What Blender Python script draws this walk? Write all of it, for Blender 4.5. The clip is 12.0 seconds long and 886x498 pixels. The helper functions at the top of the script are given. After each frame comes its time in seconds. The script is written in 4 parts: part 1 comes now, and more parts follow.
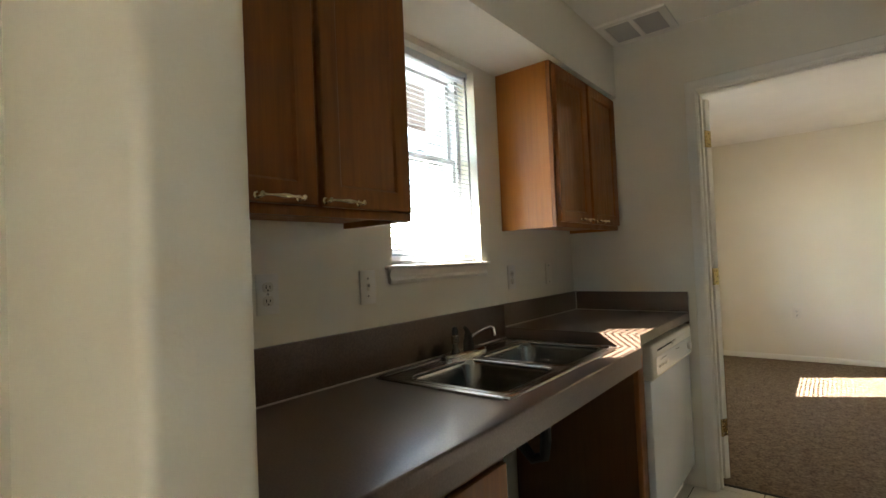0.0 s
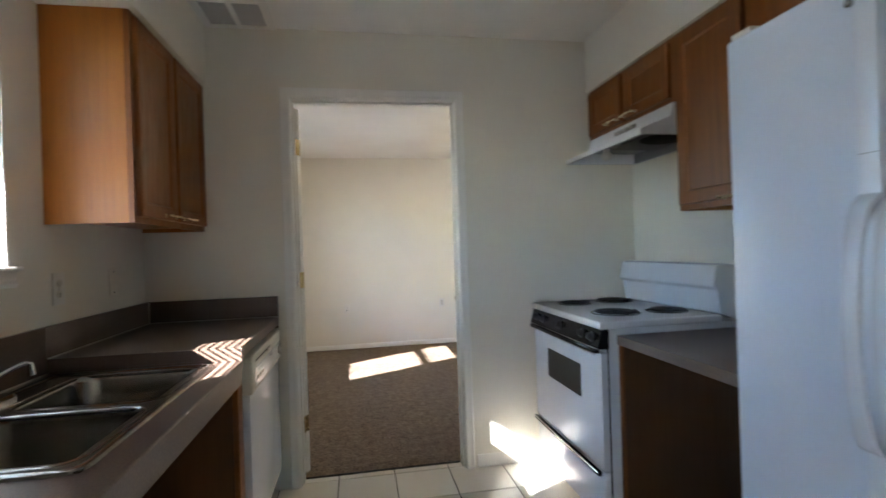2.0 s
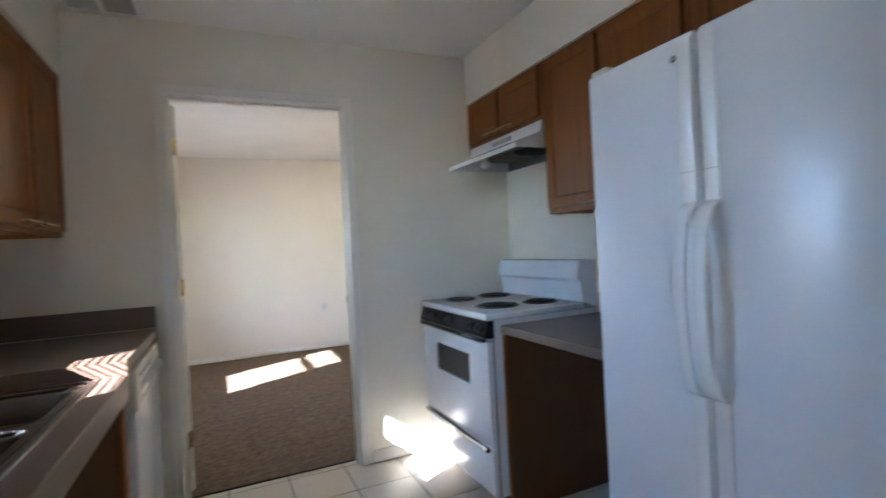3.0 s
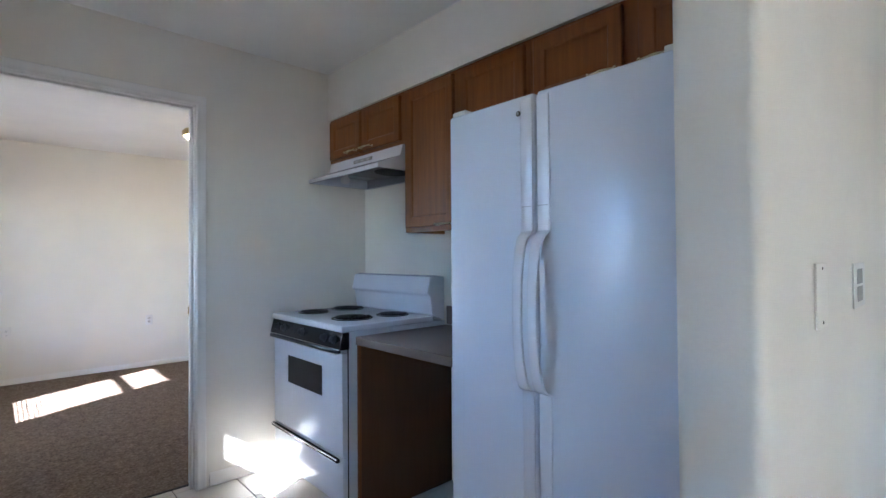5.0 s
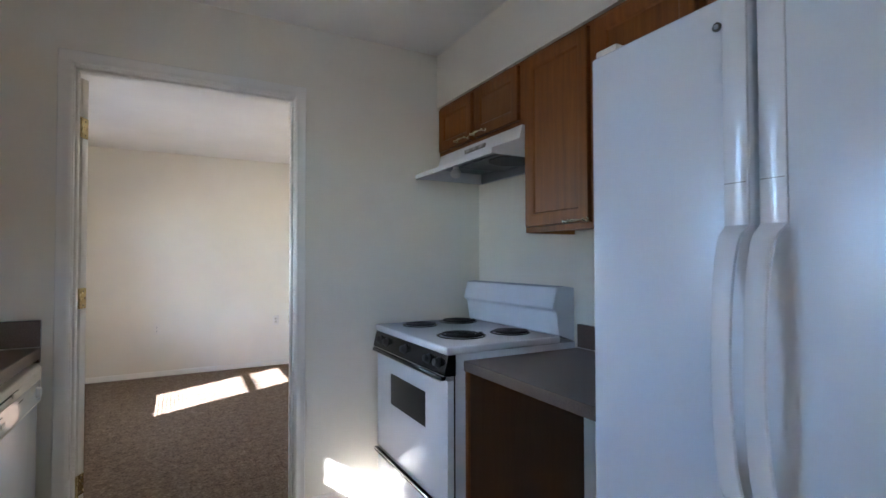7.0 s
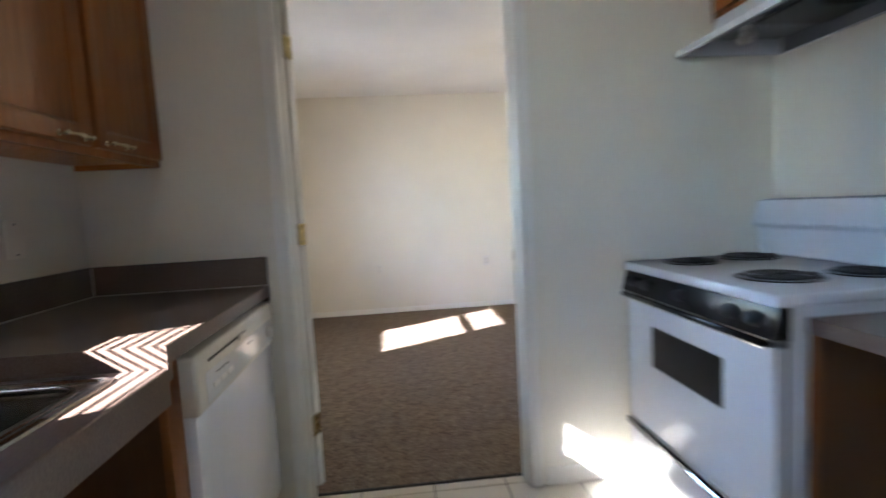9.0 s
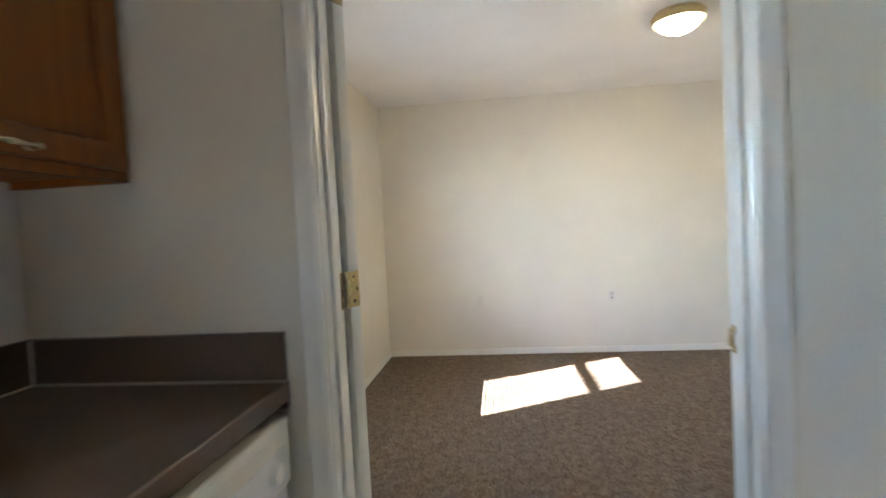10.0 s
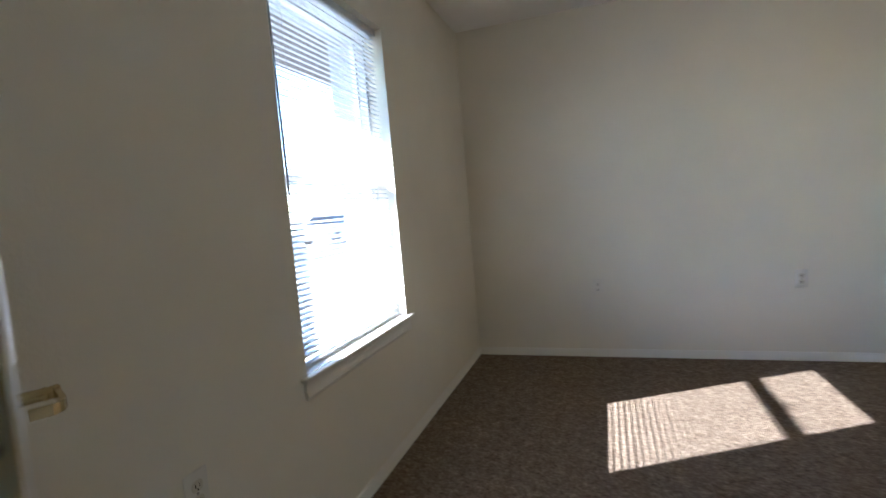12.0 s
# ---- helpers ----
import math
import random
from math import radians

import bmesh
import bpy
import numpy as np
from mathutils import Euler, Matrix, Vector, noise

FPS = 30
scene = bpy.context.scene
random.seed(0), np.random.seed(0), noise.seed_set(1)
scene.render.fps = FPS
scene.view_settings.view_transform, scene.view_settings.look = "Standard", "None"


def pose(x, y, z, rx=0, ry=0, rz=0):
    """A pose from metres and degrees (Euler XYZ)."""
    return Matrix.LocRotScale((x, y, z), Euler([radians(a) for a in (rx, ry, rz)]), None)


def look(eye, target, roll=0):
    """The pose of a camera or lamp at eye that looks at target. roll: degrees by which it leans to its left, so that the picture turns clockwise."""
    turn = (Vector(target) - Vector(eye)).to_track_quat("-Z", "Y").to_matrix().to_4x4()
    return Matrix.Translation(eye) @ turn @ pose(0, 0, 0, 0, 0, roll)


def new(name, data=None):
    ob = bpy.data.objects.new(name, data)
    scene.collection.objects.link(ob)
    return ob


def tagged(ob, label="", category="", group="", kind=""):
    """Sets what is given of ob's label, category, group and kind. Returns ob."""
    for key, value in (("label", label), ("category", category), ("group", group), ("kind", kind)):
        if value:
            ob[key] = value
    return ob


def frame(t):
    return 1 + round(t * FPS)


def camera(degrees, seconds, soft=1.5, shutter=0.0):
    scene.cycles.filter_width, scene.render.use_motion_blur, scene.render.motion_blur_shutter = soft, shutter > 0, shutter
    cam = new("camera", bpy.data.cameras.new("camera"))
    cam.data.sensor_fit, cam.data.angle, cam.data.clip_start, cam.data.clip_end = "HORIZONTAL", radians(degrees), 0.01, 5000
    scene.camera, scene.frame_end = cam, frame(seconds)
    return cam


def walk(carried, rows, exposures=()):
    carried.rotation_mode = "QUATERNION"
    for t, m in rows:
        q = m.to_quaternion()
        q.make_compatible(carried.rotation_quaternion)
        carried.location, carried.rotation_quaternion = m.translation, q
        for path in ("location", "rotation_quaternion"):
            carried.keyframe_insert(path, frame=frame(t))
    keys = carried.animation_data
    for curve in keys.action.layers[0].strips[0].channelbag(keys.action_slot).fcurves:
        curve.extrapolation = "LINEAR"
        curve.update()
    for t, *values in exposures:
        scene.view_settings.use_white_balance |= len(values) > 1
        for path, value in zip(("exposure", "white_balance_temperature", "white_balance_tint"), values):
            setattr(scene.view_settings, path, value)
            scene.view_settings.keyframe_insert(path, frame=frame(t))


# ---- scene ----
cam = camera(84.8, 12.0, shutter=0.6)
PATH = [
    (0, (-0.047, -0.064, 1.24), (-1.301, 1.493, 1.29), -2.5),
    (0.5, (-0.044, -0.022, 1.266), (-1.214, 1.598, 1.34), -1.8),
    (1, (-0.123, 0.099, 1.261), (-0.712, 2.009, 1.332), -2.6),
    (1.5, (-0.201, 0.126, 1.256), (-0.213, 2.126, 1.264), -0.2),
    (2, (-0.239, 0.069, 1.243), (0.109, 2.039, 1.242), -1.9),
    (2.5, (-0.303, -0.011, 1.247), (0.242, 1.913, 1.189), -4.2),
    (3, (-0.356, -0.016, 1.242), (0.478, 1.802, 1.23), -3.0),
    (3.5, (-0.443, -0.061, 1.233), (0.755, 1.54, 1.199), -3.2),
    (3.7, (-0.464, -0.086, 1.23), (0.828, 1.44, 1.177), -2.7),
    (5.3, (-0.462, -0.08, 1.245), (0.89, 1.393, 1.28), -0.4),
    (5.5, (-0.449, -0.059, 1.235), (0.91, 1.409, 1.204), -0.1),
    (6, (-0.337, 0.079, 1.219), (0.829, 1.704, 1.178), -1.8),
    (6.5, (-0.192, 0.218, 1.259), (0.769, 1.972, 1.285), 0.5),
    (6.7, (-0.178, 0.247, 1.257), (0.783, 2.001, 1.294), 0.0),
    (8.3, (-0.168, 0.437, 1.263), (0.567, 2.297, 1.311), -0.8),
    (8.5, (-0.176, 0.494, 1.226), (0.434, 2.395, 1.121), -1.8),
    (9, (-0.158, 0.859, 1.172), (0.021, 2.843, 1.002), -3.1),
    (9.5, (-0.151, 1.253, 1.169), (-0.366, 3.227, 0.93), -2.4),
    (10, (-0.183, 1.726, 1.229), (-0.414, 3.711, 1.15), -3.0),
    (10.5, (-0.182, 2.148, 1.208), (-0.645, 4.089, 1.072), -3.2),
    (11, (-0.212, 2.446, 1.215), (-0.829, 4.345, 1.102), -2.1),
    (11.5, (-0.26, 2.657, 1.189), (-0.812, 4.570, 1.002), -2.7),
    (12, (-0.317, 2.8, 1.173), (-0.957, 4.687, 0.999), -4.7),
]

EXPOSURES = [(0.0, 4.89, 7200, 10), (0.5, 4.7, 6700, 10), (1.0, 4.83, 6550, 12), (1.5, 4.88, 6260, 13), (2.5, 5.07, 6030, 15), (3.5, 5.16, 5630, 17), (5.5, 5.08, 5430, 18), (6.5, 4.96, 5670, 18),
             (8.5, 5.2, 5780, 16), (9.0, 5.15, 5800, 16), (9.5, 5.17, 5910, 16), (10.0, 5.27, 5960, 13), (10.5, 5.44, 5860, 13), (11.0, 5.22, 5640, 13), (11.5, 4.47, 5640, 13), (12.0, 3.99, 5610, 13)]
walk(cam, [(t, look(eye, target, roll)) for t, eye, target, roll in PATH], EXPOSURES)

# ---- world and sun ----
SUN_WAY = Vector((1.37, 0.752, -0.95)).normalized()
world = bpy.data.worlds.new("sky")
scene.world = world
world.use_nodes = True
wn = world.node_tree
sky = wn.nodes.new("ShaderNodeTexSky")
sky.sky_type, sky.sun_disc = "NISHITA", False
sky.dust_density, sky.ozone_density = 0.1, 3.5
sky.sun_elevation = math.asin(-SUN_WAY.z)
sky.sun_rotation = math.atan2(-SUN_WAY.x, -SUN_WAY.y)
wn.links.new(sky.outputs[0], wn.nodes["Background"].inputs[0])
wn.nodes["Background"].inputs[1].default_value = 0.15
sun = new("sun", bpy.data.lights.new("sun", "SUN"))
sun.data.energy, sun.data.angle, sun.data.color = 4.2, radians(0.53), (1.0, 0.985, 0.96)
sun.matrix_world = look((-20, -10, 15), Vector((-20, -10, 15)) + SUN_WAY)

# ---- materials ----
def material(name, colour, rough=0.5, metal=0.0, spec=0.5):
    m = bpy.data.materials.new(name)
    m.use_nodes = True
    b = m.node_tree.nodes["Principled BSDF"]
    b.inputs["Base Color"].default_value = (*colour, 1)
    b.inputs["Roughness"].default_value = rough
    b.inputs["Metallic"].default_value = metal
    b.inputs["Specular IOR Level"].default_value = spec
    return m


def noise_tex(m, scale, detail=4.0, stretch=(1, 1, 1), rough=0.55, wander=False):
    t = m.node_tree
    co = t.nodes.new("ShaderNodeTexCoord")
    mp = t.nodes.new("ShaderNodeMapping")
    mp.inputs["Scale"].default_value = stretch
    t.links.new(co.outputs["Object"], mp.inputs["Vector"])
    if wander:
        info = t.nodes.new("ShaderNodeObjectInfo")
        mul = t.nodes.new("ShaderNodeMath")
        mul.operation = "MULTIPLY"
        mul.inputs[1].default_value = 37.0
        t.links.new(info.outputs["Random"], mul.inputs[0])
        t.links.new(mul.outputs[0], mp.inputs["Location"])
    n = t.nodes.new("ShaderNodeTexNoise")
    n.inputs["Scale"].default_value = scale
    n.inputs["Detail"].default_value = detail
    n.inputs["Roughness"].default_value = rough
    t.links.new(mp.outputs[0], n.inputs["Vector"])
    return n.outputs["Fac"]


def ramp(m, fac, stops):
    r = m.node_tree.nodes.new("ShaderNodeValToRGB")
    els = r.color_ramp.elements
    while len(els) < len(stops):
        els.new(0.5)
    for e, (p, c) in zip(els, stops):
        e.position, e.color = p, (*c, 1)
    m.node_tree.links.new(fac, r.inputs[0])
    return r.outputs[0]


def mix(m, a, b, fac=0.5, kind="MIX"):
    n = m.node_tree.nodes.new("ShaderNodeMix")
    n.data_type, n.blend_type = "RGBA", kind
    if isinstance(fac, float):
        n.inputs[0].default_value = fac
    else:
        m.node_tree.links.new(fac, n.inputs[0])
    for sock, v in ((n.inputs[6], a), (n.inputs[7], b)):
        if isinstance(v, tuple):
            sock.default_value = (*v, 1)
        else:
            m.node_tree.links.new(v, sock)
    return n.outputs[2]


def feed(m, socket, out):
    m.node_tree.links.new(out, m.node_tree.nodes["Principled BSDF"].inputs[socket])


def bump(m, height, strength=0.3, dist=0.002):
    n = m.node_tree.nodes.new("ShaderNodeBump")
    n.inputs["Strength"].default_value = strength
    n.inputs["Distance"].default_value = dist
    m.node_tree.links.new(height, n.inputs["Height"])
    feed(m, "Normal", n.outputs[0])


def grey(v):
    return (v, v, v)


def painted(name, colour, rough, grain=90.0, strength=0.25, dist=0.0015):
    m = material(name, colour, rough)
    big = ramp(m, noise_tex(m, 1.3, 3.0), [(0.3, tuple(c * 0.94 for c in colour)), (0.7, tuple(min(1, c * 1.03) for c in colour))])
    feed(m, "Base Color", big)
    bump(m, noise_tex(m, grain, 3.0), strength, dist)
    return m


WALL = painted("wall_paint", (0.785, 0.742, 0.635), 0.62, 110.0, 0.35, 0.0018)
CEIL = painted("ceiling_paint", (0.87, 0.845, 0.78), 0.85, 70.0, 0.55, 0.004)
TRIM = painted("trim_paint", (0.82, 0.795, 0.73), 0.30, 25.0, 0.06, 0.001)


def wood(name, dark, mid, light, rough=0.32):
    m = material(name, mid, rough, 0.0, 0.35)
    grain = ramp(m, noise_tex(m, 5.5, 6.0, (9, 9, 0.55), 0.62, True), [(0.28, dark), (0.5, mid), (0.74, light)])
    pores = ramp(m, noise_tex(m, 60.0, 3.0, (5, 5, 0.12), 0.5, True), [(0.34, grey(0.80)), (0.50, grey(1.0))])
    feed(m, "Base Color", mix(m, grain, pores, 0.45, "MULTIPLY"))
    feed(m, "Roughness", ramp(m, noise_tex(m, 18.0, 3.0, (3, 3, 0.4)), [(0.3, grey(rough - 0.06)), (0.7, grey(rough + 0.12))]))
    bump(m, noise_tex(m, 60.0, 3.0, (5, 5, 0.12)), 0.12, 0.0008)
    return m


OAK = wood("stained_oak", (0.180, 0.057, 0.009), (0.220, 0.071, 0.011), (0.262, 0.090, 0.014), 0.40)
# same hue as OAK at about twice the value, for the wall cabinet boxes
OAK_PALE = wood("stained_oak_pale", (0.400, 0.138, 0.019), (0.43, 0.152, 0.022), (0.46, 0.166, 0.026), 0.36)
# about half of OAK's value, for the boards below the counters
OAK_DARK = wood("stained_oak_dark", (0.098, 0.038, 0.010), (0.112, 0.044, 0.012), (0.126, 0.051, 0.014), 0.45)

LAMINATE = material("brown_laminate", (0.085, 0.056, 0.042), 0.34)
feed(LAMINATE, "Base Color", mix(LAMINATE, ramp(LAMINATE, noise_tex(LAMINATE, 180.0, 2.0), [(0.35, (0.100, 0.064, 0.046)), (0.65, (0.134, 0.090, 0.066))]),
     ramp(LAMINATE, noise_tex(LAMINATE, 5.0, 3.0), [(0.3, grey(0.92)), (0.7, grey(1.0))]), 1.0, "MULTIPLY"))
CAULK = painted("caulk", (0.62, 0.58, 0.53), 0.5, 60.0, 0.2, 0.001)

TILE = material("ceramic_tile", (0.60, 0.555, 0.475), 0.28)
tile_info = TILE.node_tree.nodes.new("ShaderNodeObjectInfo")
feed(TILE, "Base Color", mix(TILE, ramp(TILE, noise_tex(TILE, 9.0, 5.0, (1, 1, 1), 0.6, True), [(0.25, (0.590, 0.545, 0.465)), (0.75, (0.612, 0.568, 0.485))]),
     ramp(TILE, tile_info.outputs["Random"], [(0.0, grey(0.90)), (1.0, grey(1.0))]), 1.0, "MULTIPLY"))
feed(TILE, "Roughness", ramp(TILE, noise_tex(TILE, 14.0, 4.0), [(0.3, grey(0.27)), (0.7, grey(0.36))]))
bump(TILE, noise_tex(TILE, 40.0, 3.0), 0.08, 0.001)
GROUT = painted("grout", (0.085, 0.072, 0.060), 0.9, 200.0, 0.5, 0.002)

CARPET = material("carpet_pile", (0.14, 0.10, 0.075), 0.98, 0.0, 0.1)
tuft = noise_tex(CARPET, 66.0, 5.0, (1, 1, 1), 0.72)
pile = mix(CARPET, ramp(CARPET, tuft, [(0.32, (0.108, 0.078, 0.053)), (0.50, (0.215, 0.163, 0.117)), (0.68, (0.355, 0.280, 0.210))]),
           ramp(CARPET, noise_tex(CARPET, 19.0, 3.0, (1, 1, 1), 0.6), [(0.36, (0.74, 0.72, 0.70)), (0.62, grey(1.0))]), 1.0, "MULTIPLY")
feed(CARPET, "Base Color", mix(CARPET, pile, ramp(CARPET, noise_tex(CARPET, 2.2, 3.0), [(0.3, grey(0.90)), (0.7, grey(1.0))]), 1.0, "MULTIPLY"))
bump(CARPET, tuft, 1.0, 0.012)

ENAMEL = material("white_enamel", (0.78, 0.78, 0.78), 0.16)
feed(ENAMEL, "Base Color", ramp(ENAMEL, noise_tex(ENAMEL, 3.0, 3.0), [(0.3, (0.72, 0.735, 0.755)), (0.7, (0.77, 0.785, 0.805))]))
FRIDGE_WHITE = material("pebbled_white_enamel", (0.70, 0.730, 0.77), 0.26)
bump(FRIDGE_WHITE, noise_tex(FRIDGE_WHITE, 170.0, 2.0), 0.10, 0.0005)
GLOSS_WHITE = material("glossy_white_panel", (0.72, 0.72, 0.71), 0.10)
OFF_WHITE = painted("off_white_plastic", (0.62, 0.585, 0.50), 0.38, 60.0, 0.05, 0.0005)
IVORY_PLASTIC = painted("ivory_plastic", (0.765, 0.725, 0.635), 0.40, 60.0, 0.05, 0.0005)
WHITE_PLASTIC = painted("white_plastic", (0.745, 0.72, 0.665), 0.36, 60.0, 0.05, 0.0005)
VINYL = painted("white_vinyl", (0.80, 0.80, 0.79), 0.35, 40.0, 0.04, 0.0005)
SLAT = material("blind_vinyl", (0.65, 0.665, 0.68), 0.45)
st_tree = SLAT.node_tree
s_tr, s_mix = st_tree.nodes.new("ShaderNodeBsdfTranslucent"), st_tree.nodes.new("ShaderNodeMixShader")
s_tr.inputs[0].default_value = (0.85, 0.84, 0.82, 1)
s_mix.inputs[0].default_value = 0.10
st_tree.links.new(st_tree.nodes["Principled BSDF"].outputs[0], s_mix.inputs[1])
st_tree.links.new(s_tr.outputs[0], s_mix.inputs[2])
st_tree.links.new(s_mix.outputs[0], st_tree.nodes["Material Output"].inputs[0])
BLACK = painted("black_enamel", (0.012, 0.012, 0.013), 0.16, 60.0, 0.03, 0.0005)
RUBBER = painted("black_rubber", (0.014, 0.013, 0.012), 0.6, 80.0, 0.1, 0.0005)
BLACK.node_tree.nodes["Principled BSDF"].inputs["Specular IOR Level"].default_value = 0.14
OVEN_GLASS = material("dark_oven_glass", (0.010, 0.010, 0.010), 0.10, 0.0, 0.25)
STEEL = material("brushed_steel", (0.28, 0.275, 0.262), 0.26, 1.0)
CHROME = material("chrome", (0.66, 0.66, 0.65), 0.09, 1.0)
BRASS = material("polished_brass", (0.56, 0.455, 0.235), 0.22, 1.0)
feed(BRASS, "Roughness", ramp(BRASS, noise_tex(BRASS, 60.0, 4.0), [(0.3, grey(0.20)), (0.7, grey(0.29))]))
NICKEL = material("warm_brass_pull", (0.88, 0.77, 0.55), 0.24, 1.0)
SCREW = painted("dark_screw_slot", (0.06, 0.045, 0.02), 0.5, 90.0, 0.1, 0.0004)
GREASE = painted("grey_filter_mesh", (0.07, 0.07, 0.068), 0.5, 400.0, 0.6, 0.001)
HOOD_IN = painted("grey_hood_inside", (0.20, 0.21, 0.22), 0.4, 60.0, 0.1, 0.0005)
VENT_GREY = painted("vent_louvre_grey", (0.30, 0.29, 0.27), 0.6, 60.0, 0.1, 0.0005)
LOUVRE = painted("pale_louvre", (0.44, 0.43, 0.41), 0.55, 60.0, 0.1, 0.0005)
DARK = painted("dark_cavity", (0.02, 0.018, 0.016), 0.9, 60.0, 0.1, 0.0005)
BRICK = painted("brown_soffit_paint", (0.050, 0.026, 0.014), 0.7, 30.0, 0.3, 0.003)
STUCCO = painted("pale_stucco", (0.62, 0.57, 0.49), 0.85, 60.0, 0.6, 0.004)
CLADDING = painted("grey_render", (0.30, 0.305, 0.31), 0.85, 60.0, 0.5, 0.003)
ASPHALT = painted("worn_asphalt", (0.075, 0.074, 0.072), 0.9, 25.0, 0.6, 0.006)
CONCRETE = painted("concrete", (0.27, 0.265, 0.255), 0.85, 40.0, 0.4, 0.004)
SOIL = painted("dry_ground", (0.24, 0.225, 0.195), 0.95, 8.0, 0.6, 0.02)
SHINGLE = painted("roof_shingle", (0.16, 0.12, 0.10), 0.9, 30.0, 0.6, 0.01)
CARPAINT = painted("pale_car_paint", (0.42, 0.43, 0.44), 0.25, 5.0, 0.02, 0.001)

GLASS = bpy.data.materials.new("window_glass")
GLASS.use_nodes = True
gt = GLASS.node_tree
gt.nodes.remove(gt.nodes["Principled BSDF"])
g1, g2, g3, gf = (gt.nodes.new("ShaderNode" + k) for k in ("BsdfTransparent", "BsdfGlossy", "MixShader", "LayerWeight"))
g1.inputs[0].default_value = (0.94, 0.96, 0.95, 1)
g2.inputs["Roughness"].default_value = 0.02
gf.inputs["Blend"].default_value = 0.12
for a, b in ((gf.outputs["Facing"], g3.inputs[0]), (g1.outputs[0], g3.inputs[1]), (g2.outputs[0], g3.inputs[2]), (g3.outputs[0], gt.nodes["Material Output"].inputs[0])):
    gt.links.new(a, b)

LAMP_GLASS = material("lit_opal_glass", (0.85, 0.80, 0.68), 0.3)
lamp_bsdf = LAMP_GLASS.node_tree.nodes["Principled BSDF"]
lamp_bsdf.inputs["Emission Color"].default_value = (1.0, 0.80, 0.48, 1)
lamp_bsdf.inputs["Emission Strength"].default_value = 2.2

# ---- mesh helpers ----
ORIGIN = {}


def thing(name, at, label="", category="", group="", kind=""):
    ob = new(name)
    ob.location = at
    ob.empty_display_size = 0.1
    ORIGIN[ob.name] = Vector(at)
    return tagged(ob, label, category, group, kind)


def smooth(me, angle=35.0):
    for p in me.polygons:
        p.use_smooth = True
    me.set_sharp_from_angle(angle=radians(angle))


def part(name, bm, mat, parent=None, label="", soft=True):
    """One mesh object, under a thing or a part, from a bmesh in the world's metres."""
    at = ORIGIN[parent.name] if parent else Vector((0, 0, 0))
    if parent:
        bmesh.ops.translate(bm, vec=-at, verts=bm.verts)
    me = bpy.data.meshes.new(name)
    bm.normal_update()
    bm.to_mesh(me)
    bm.free()
    me.materials.append(mat)
    if soft:
        smooth(me)
    ob = new(name, me)
    ob.parent = parent
    ORIGIN[ob.name] = at
    return tagged(ob, label)


def setting(name, bm, mat, label, category, soft=True):
    return tagged(part(name, bm, mat, None, label, soft), category=category, kind="structure")


def box(bm, x0, x1, y0, y1, z0, z1, r=0.0, seg=2):
    vs = [bm.verts.new((x, y, z)) for x in (x0, x1) for y in (y0, y1) for z in (z0, z1)]
    fs = [bm.faces.new([vs[i] for i in f]) for f in ((0, 1, 3, 2), (4, 6, 7, 5), (0, 4, 5, 1), (2, 3, 7, 6), (0, 2, 6, 4), (1, 5, 7, 3))]
    if r > 0:
        es = {e for f in fs for e in f.edges}
        bmesh.ops.bevel(bm, geom=list(es), offset=r, segments=seg, profile=0.5, affect="EDGES")
    return bm


def boxed(*a, **k):
    return box(bmesh.new(), *a, **k)


def cells(bm, us, vs, w0, w1, holes, axes):
    """A slab with rectangular holes. axes: which of x, y, z the grid's u, v and the thickness w run along."""
    us, vs = sorted(set(us)), sorted(set(vs))

    def solid(i, j):
        if not (0 <= i < len(us) - 1 and 0 <= j < len(vs) - 1):
            return False
        u, v = (us[i] + us[i + 1]) / 2, (vs[j] + vs[j + 1]) / 2
        return not any(a < u < b and c < v < d for a, b, c, d in holes)

    made = {}

    def vert(u, v, w):
        key = (round(u, 5), round(v, 5), round(w, 5))
        if key not in made:
            p = [0, 0, 0]
            p[axes[0]], p[axes[1]], p[axes[2]] = u, v, w
            made[key] = bm.verts.new(p)
        return made[key]

    for i in range(len(us) - 1):
        for j in range(len(vs) - 1):
            if not solid(i, j):
                continue
            a, b, c, d = us[i], us[i + 1], vs[j], vs[j + 1]
            for w in (w0, w1):
                bm.faces.new([vert(*q, w) for q in ((a, c), (b, c), (b, d), (a, d))])
            for (di, dj), (p, q) in {(-1, 0): ((a, c), (a, d)), (1, 0): ((b, c), (b, d)), (0, -1): ((a, c), (b, c)), (0, 1): ((a, d), (b, d))}.items():
                if not solid(i + di, j + dj):
                    bm.faces.new([vert(*p, w0), vert(*q, w0), vert(*q, w1), vert(*p, w1)])
    bmesh.ops.recalc_face_normals(bm, faces=bm.faces)
    return bm


def slab(u0, u1, v0, v1, w0, w1, holes, axes):
    us, vs = [u0, u1], [v0, v1]
    for a, b, c, d in holes:
        us += [a, b]
        vs += [c, d]
    return cells(bmesh.new(), [u for u in us if u0 <= u <= u1], [v for v in vs if v0 <= v <= v1], w0, w1, holes, axes)


def loft(bm, rings, cap_start=True, cap_end=True, closed=True):
    rows = [[bm.verts.new(p) for p in ring] for ring in rings]
    n = len(rows[0])
    for a, b in zip(rows, rows[1:]):
        for i in range(n if closed else n - 1):
            j = (i + 1) % n
            bm.faces.new((a[i], a[j], b[j], b[i]))
    if cap_start:
        bm.faces.new(rows[0][::-1])
    if cap_end:
        bm.faces.new(rows[-1])
    bmesh.ops.recalc_face_normals(bm, faces=bm.faces)
    return bm


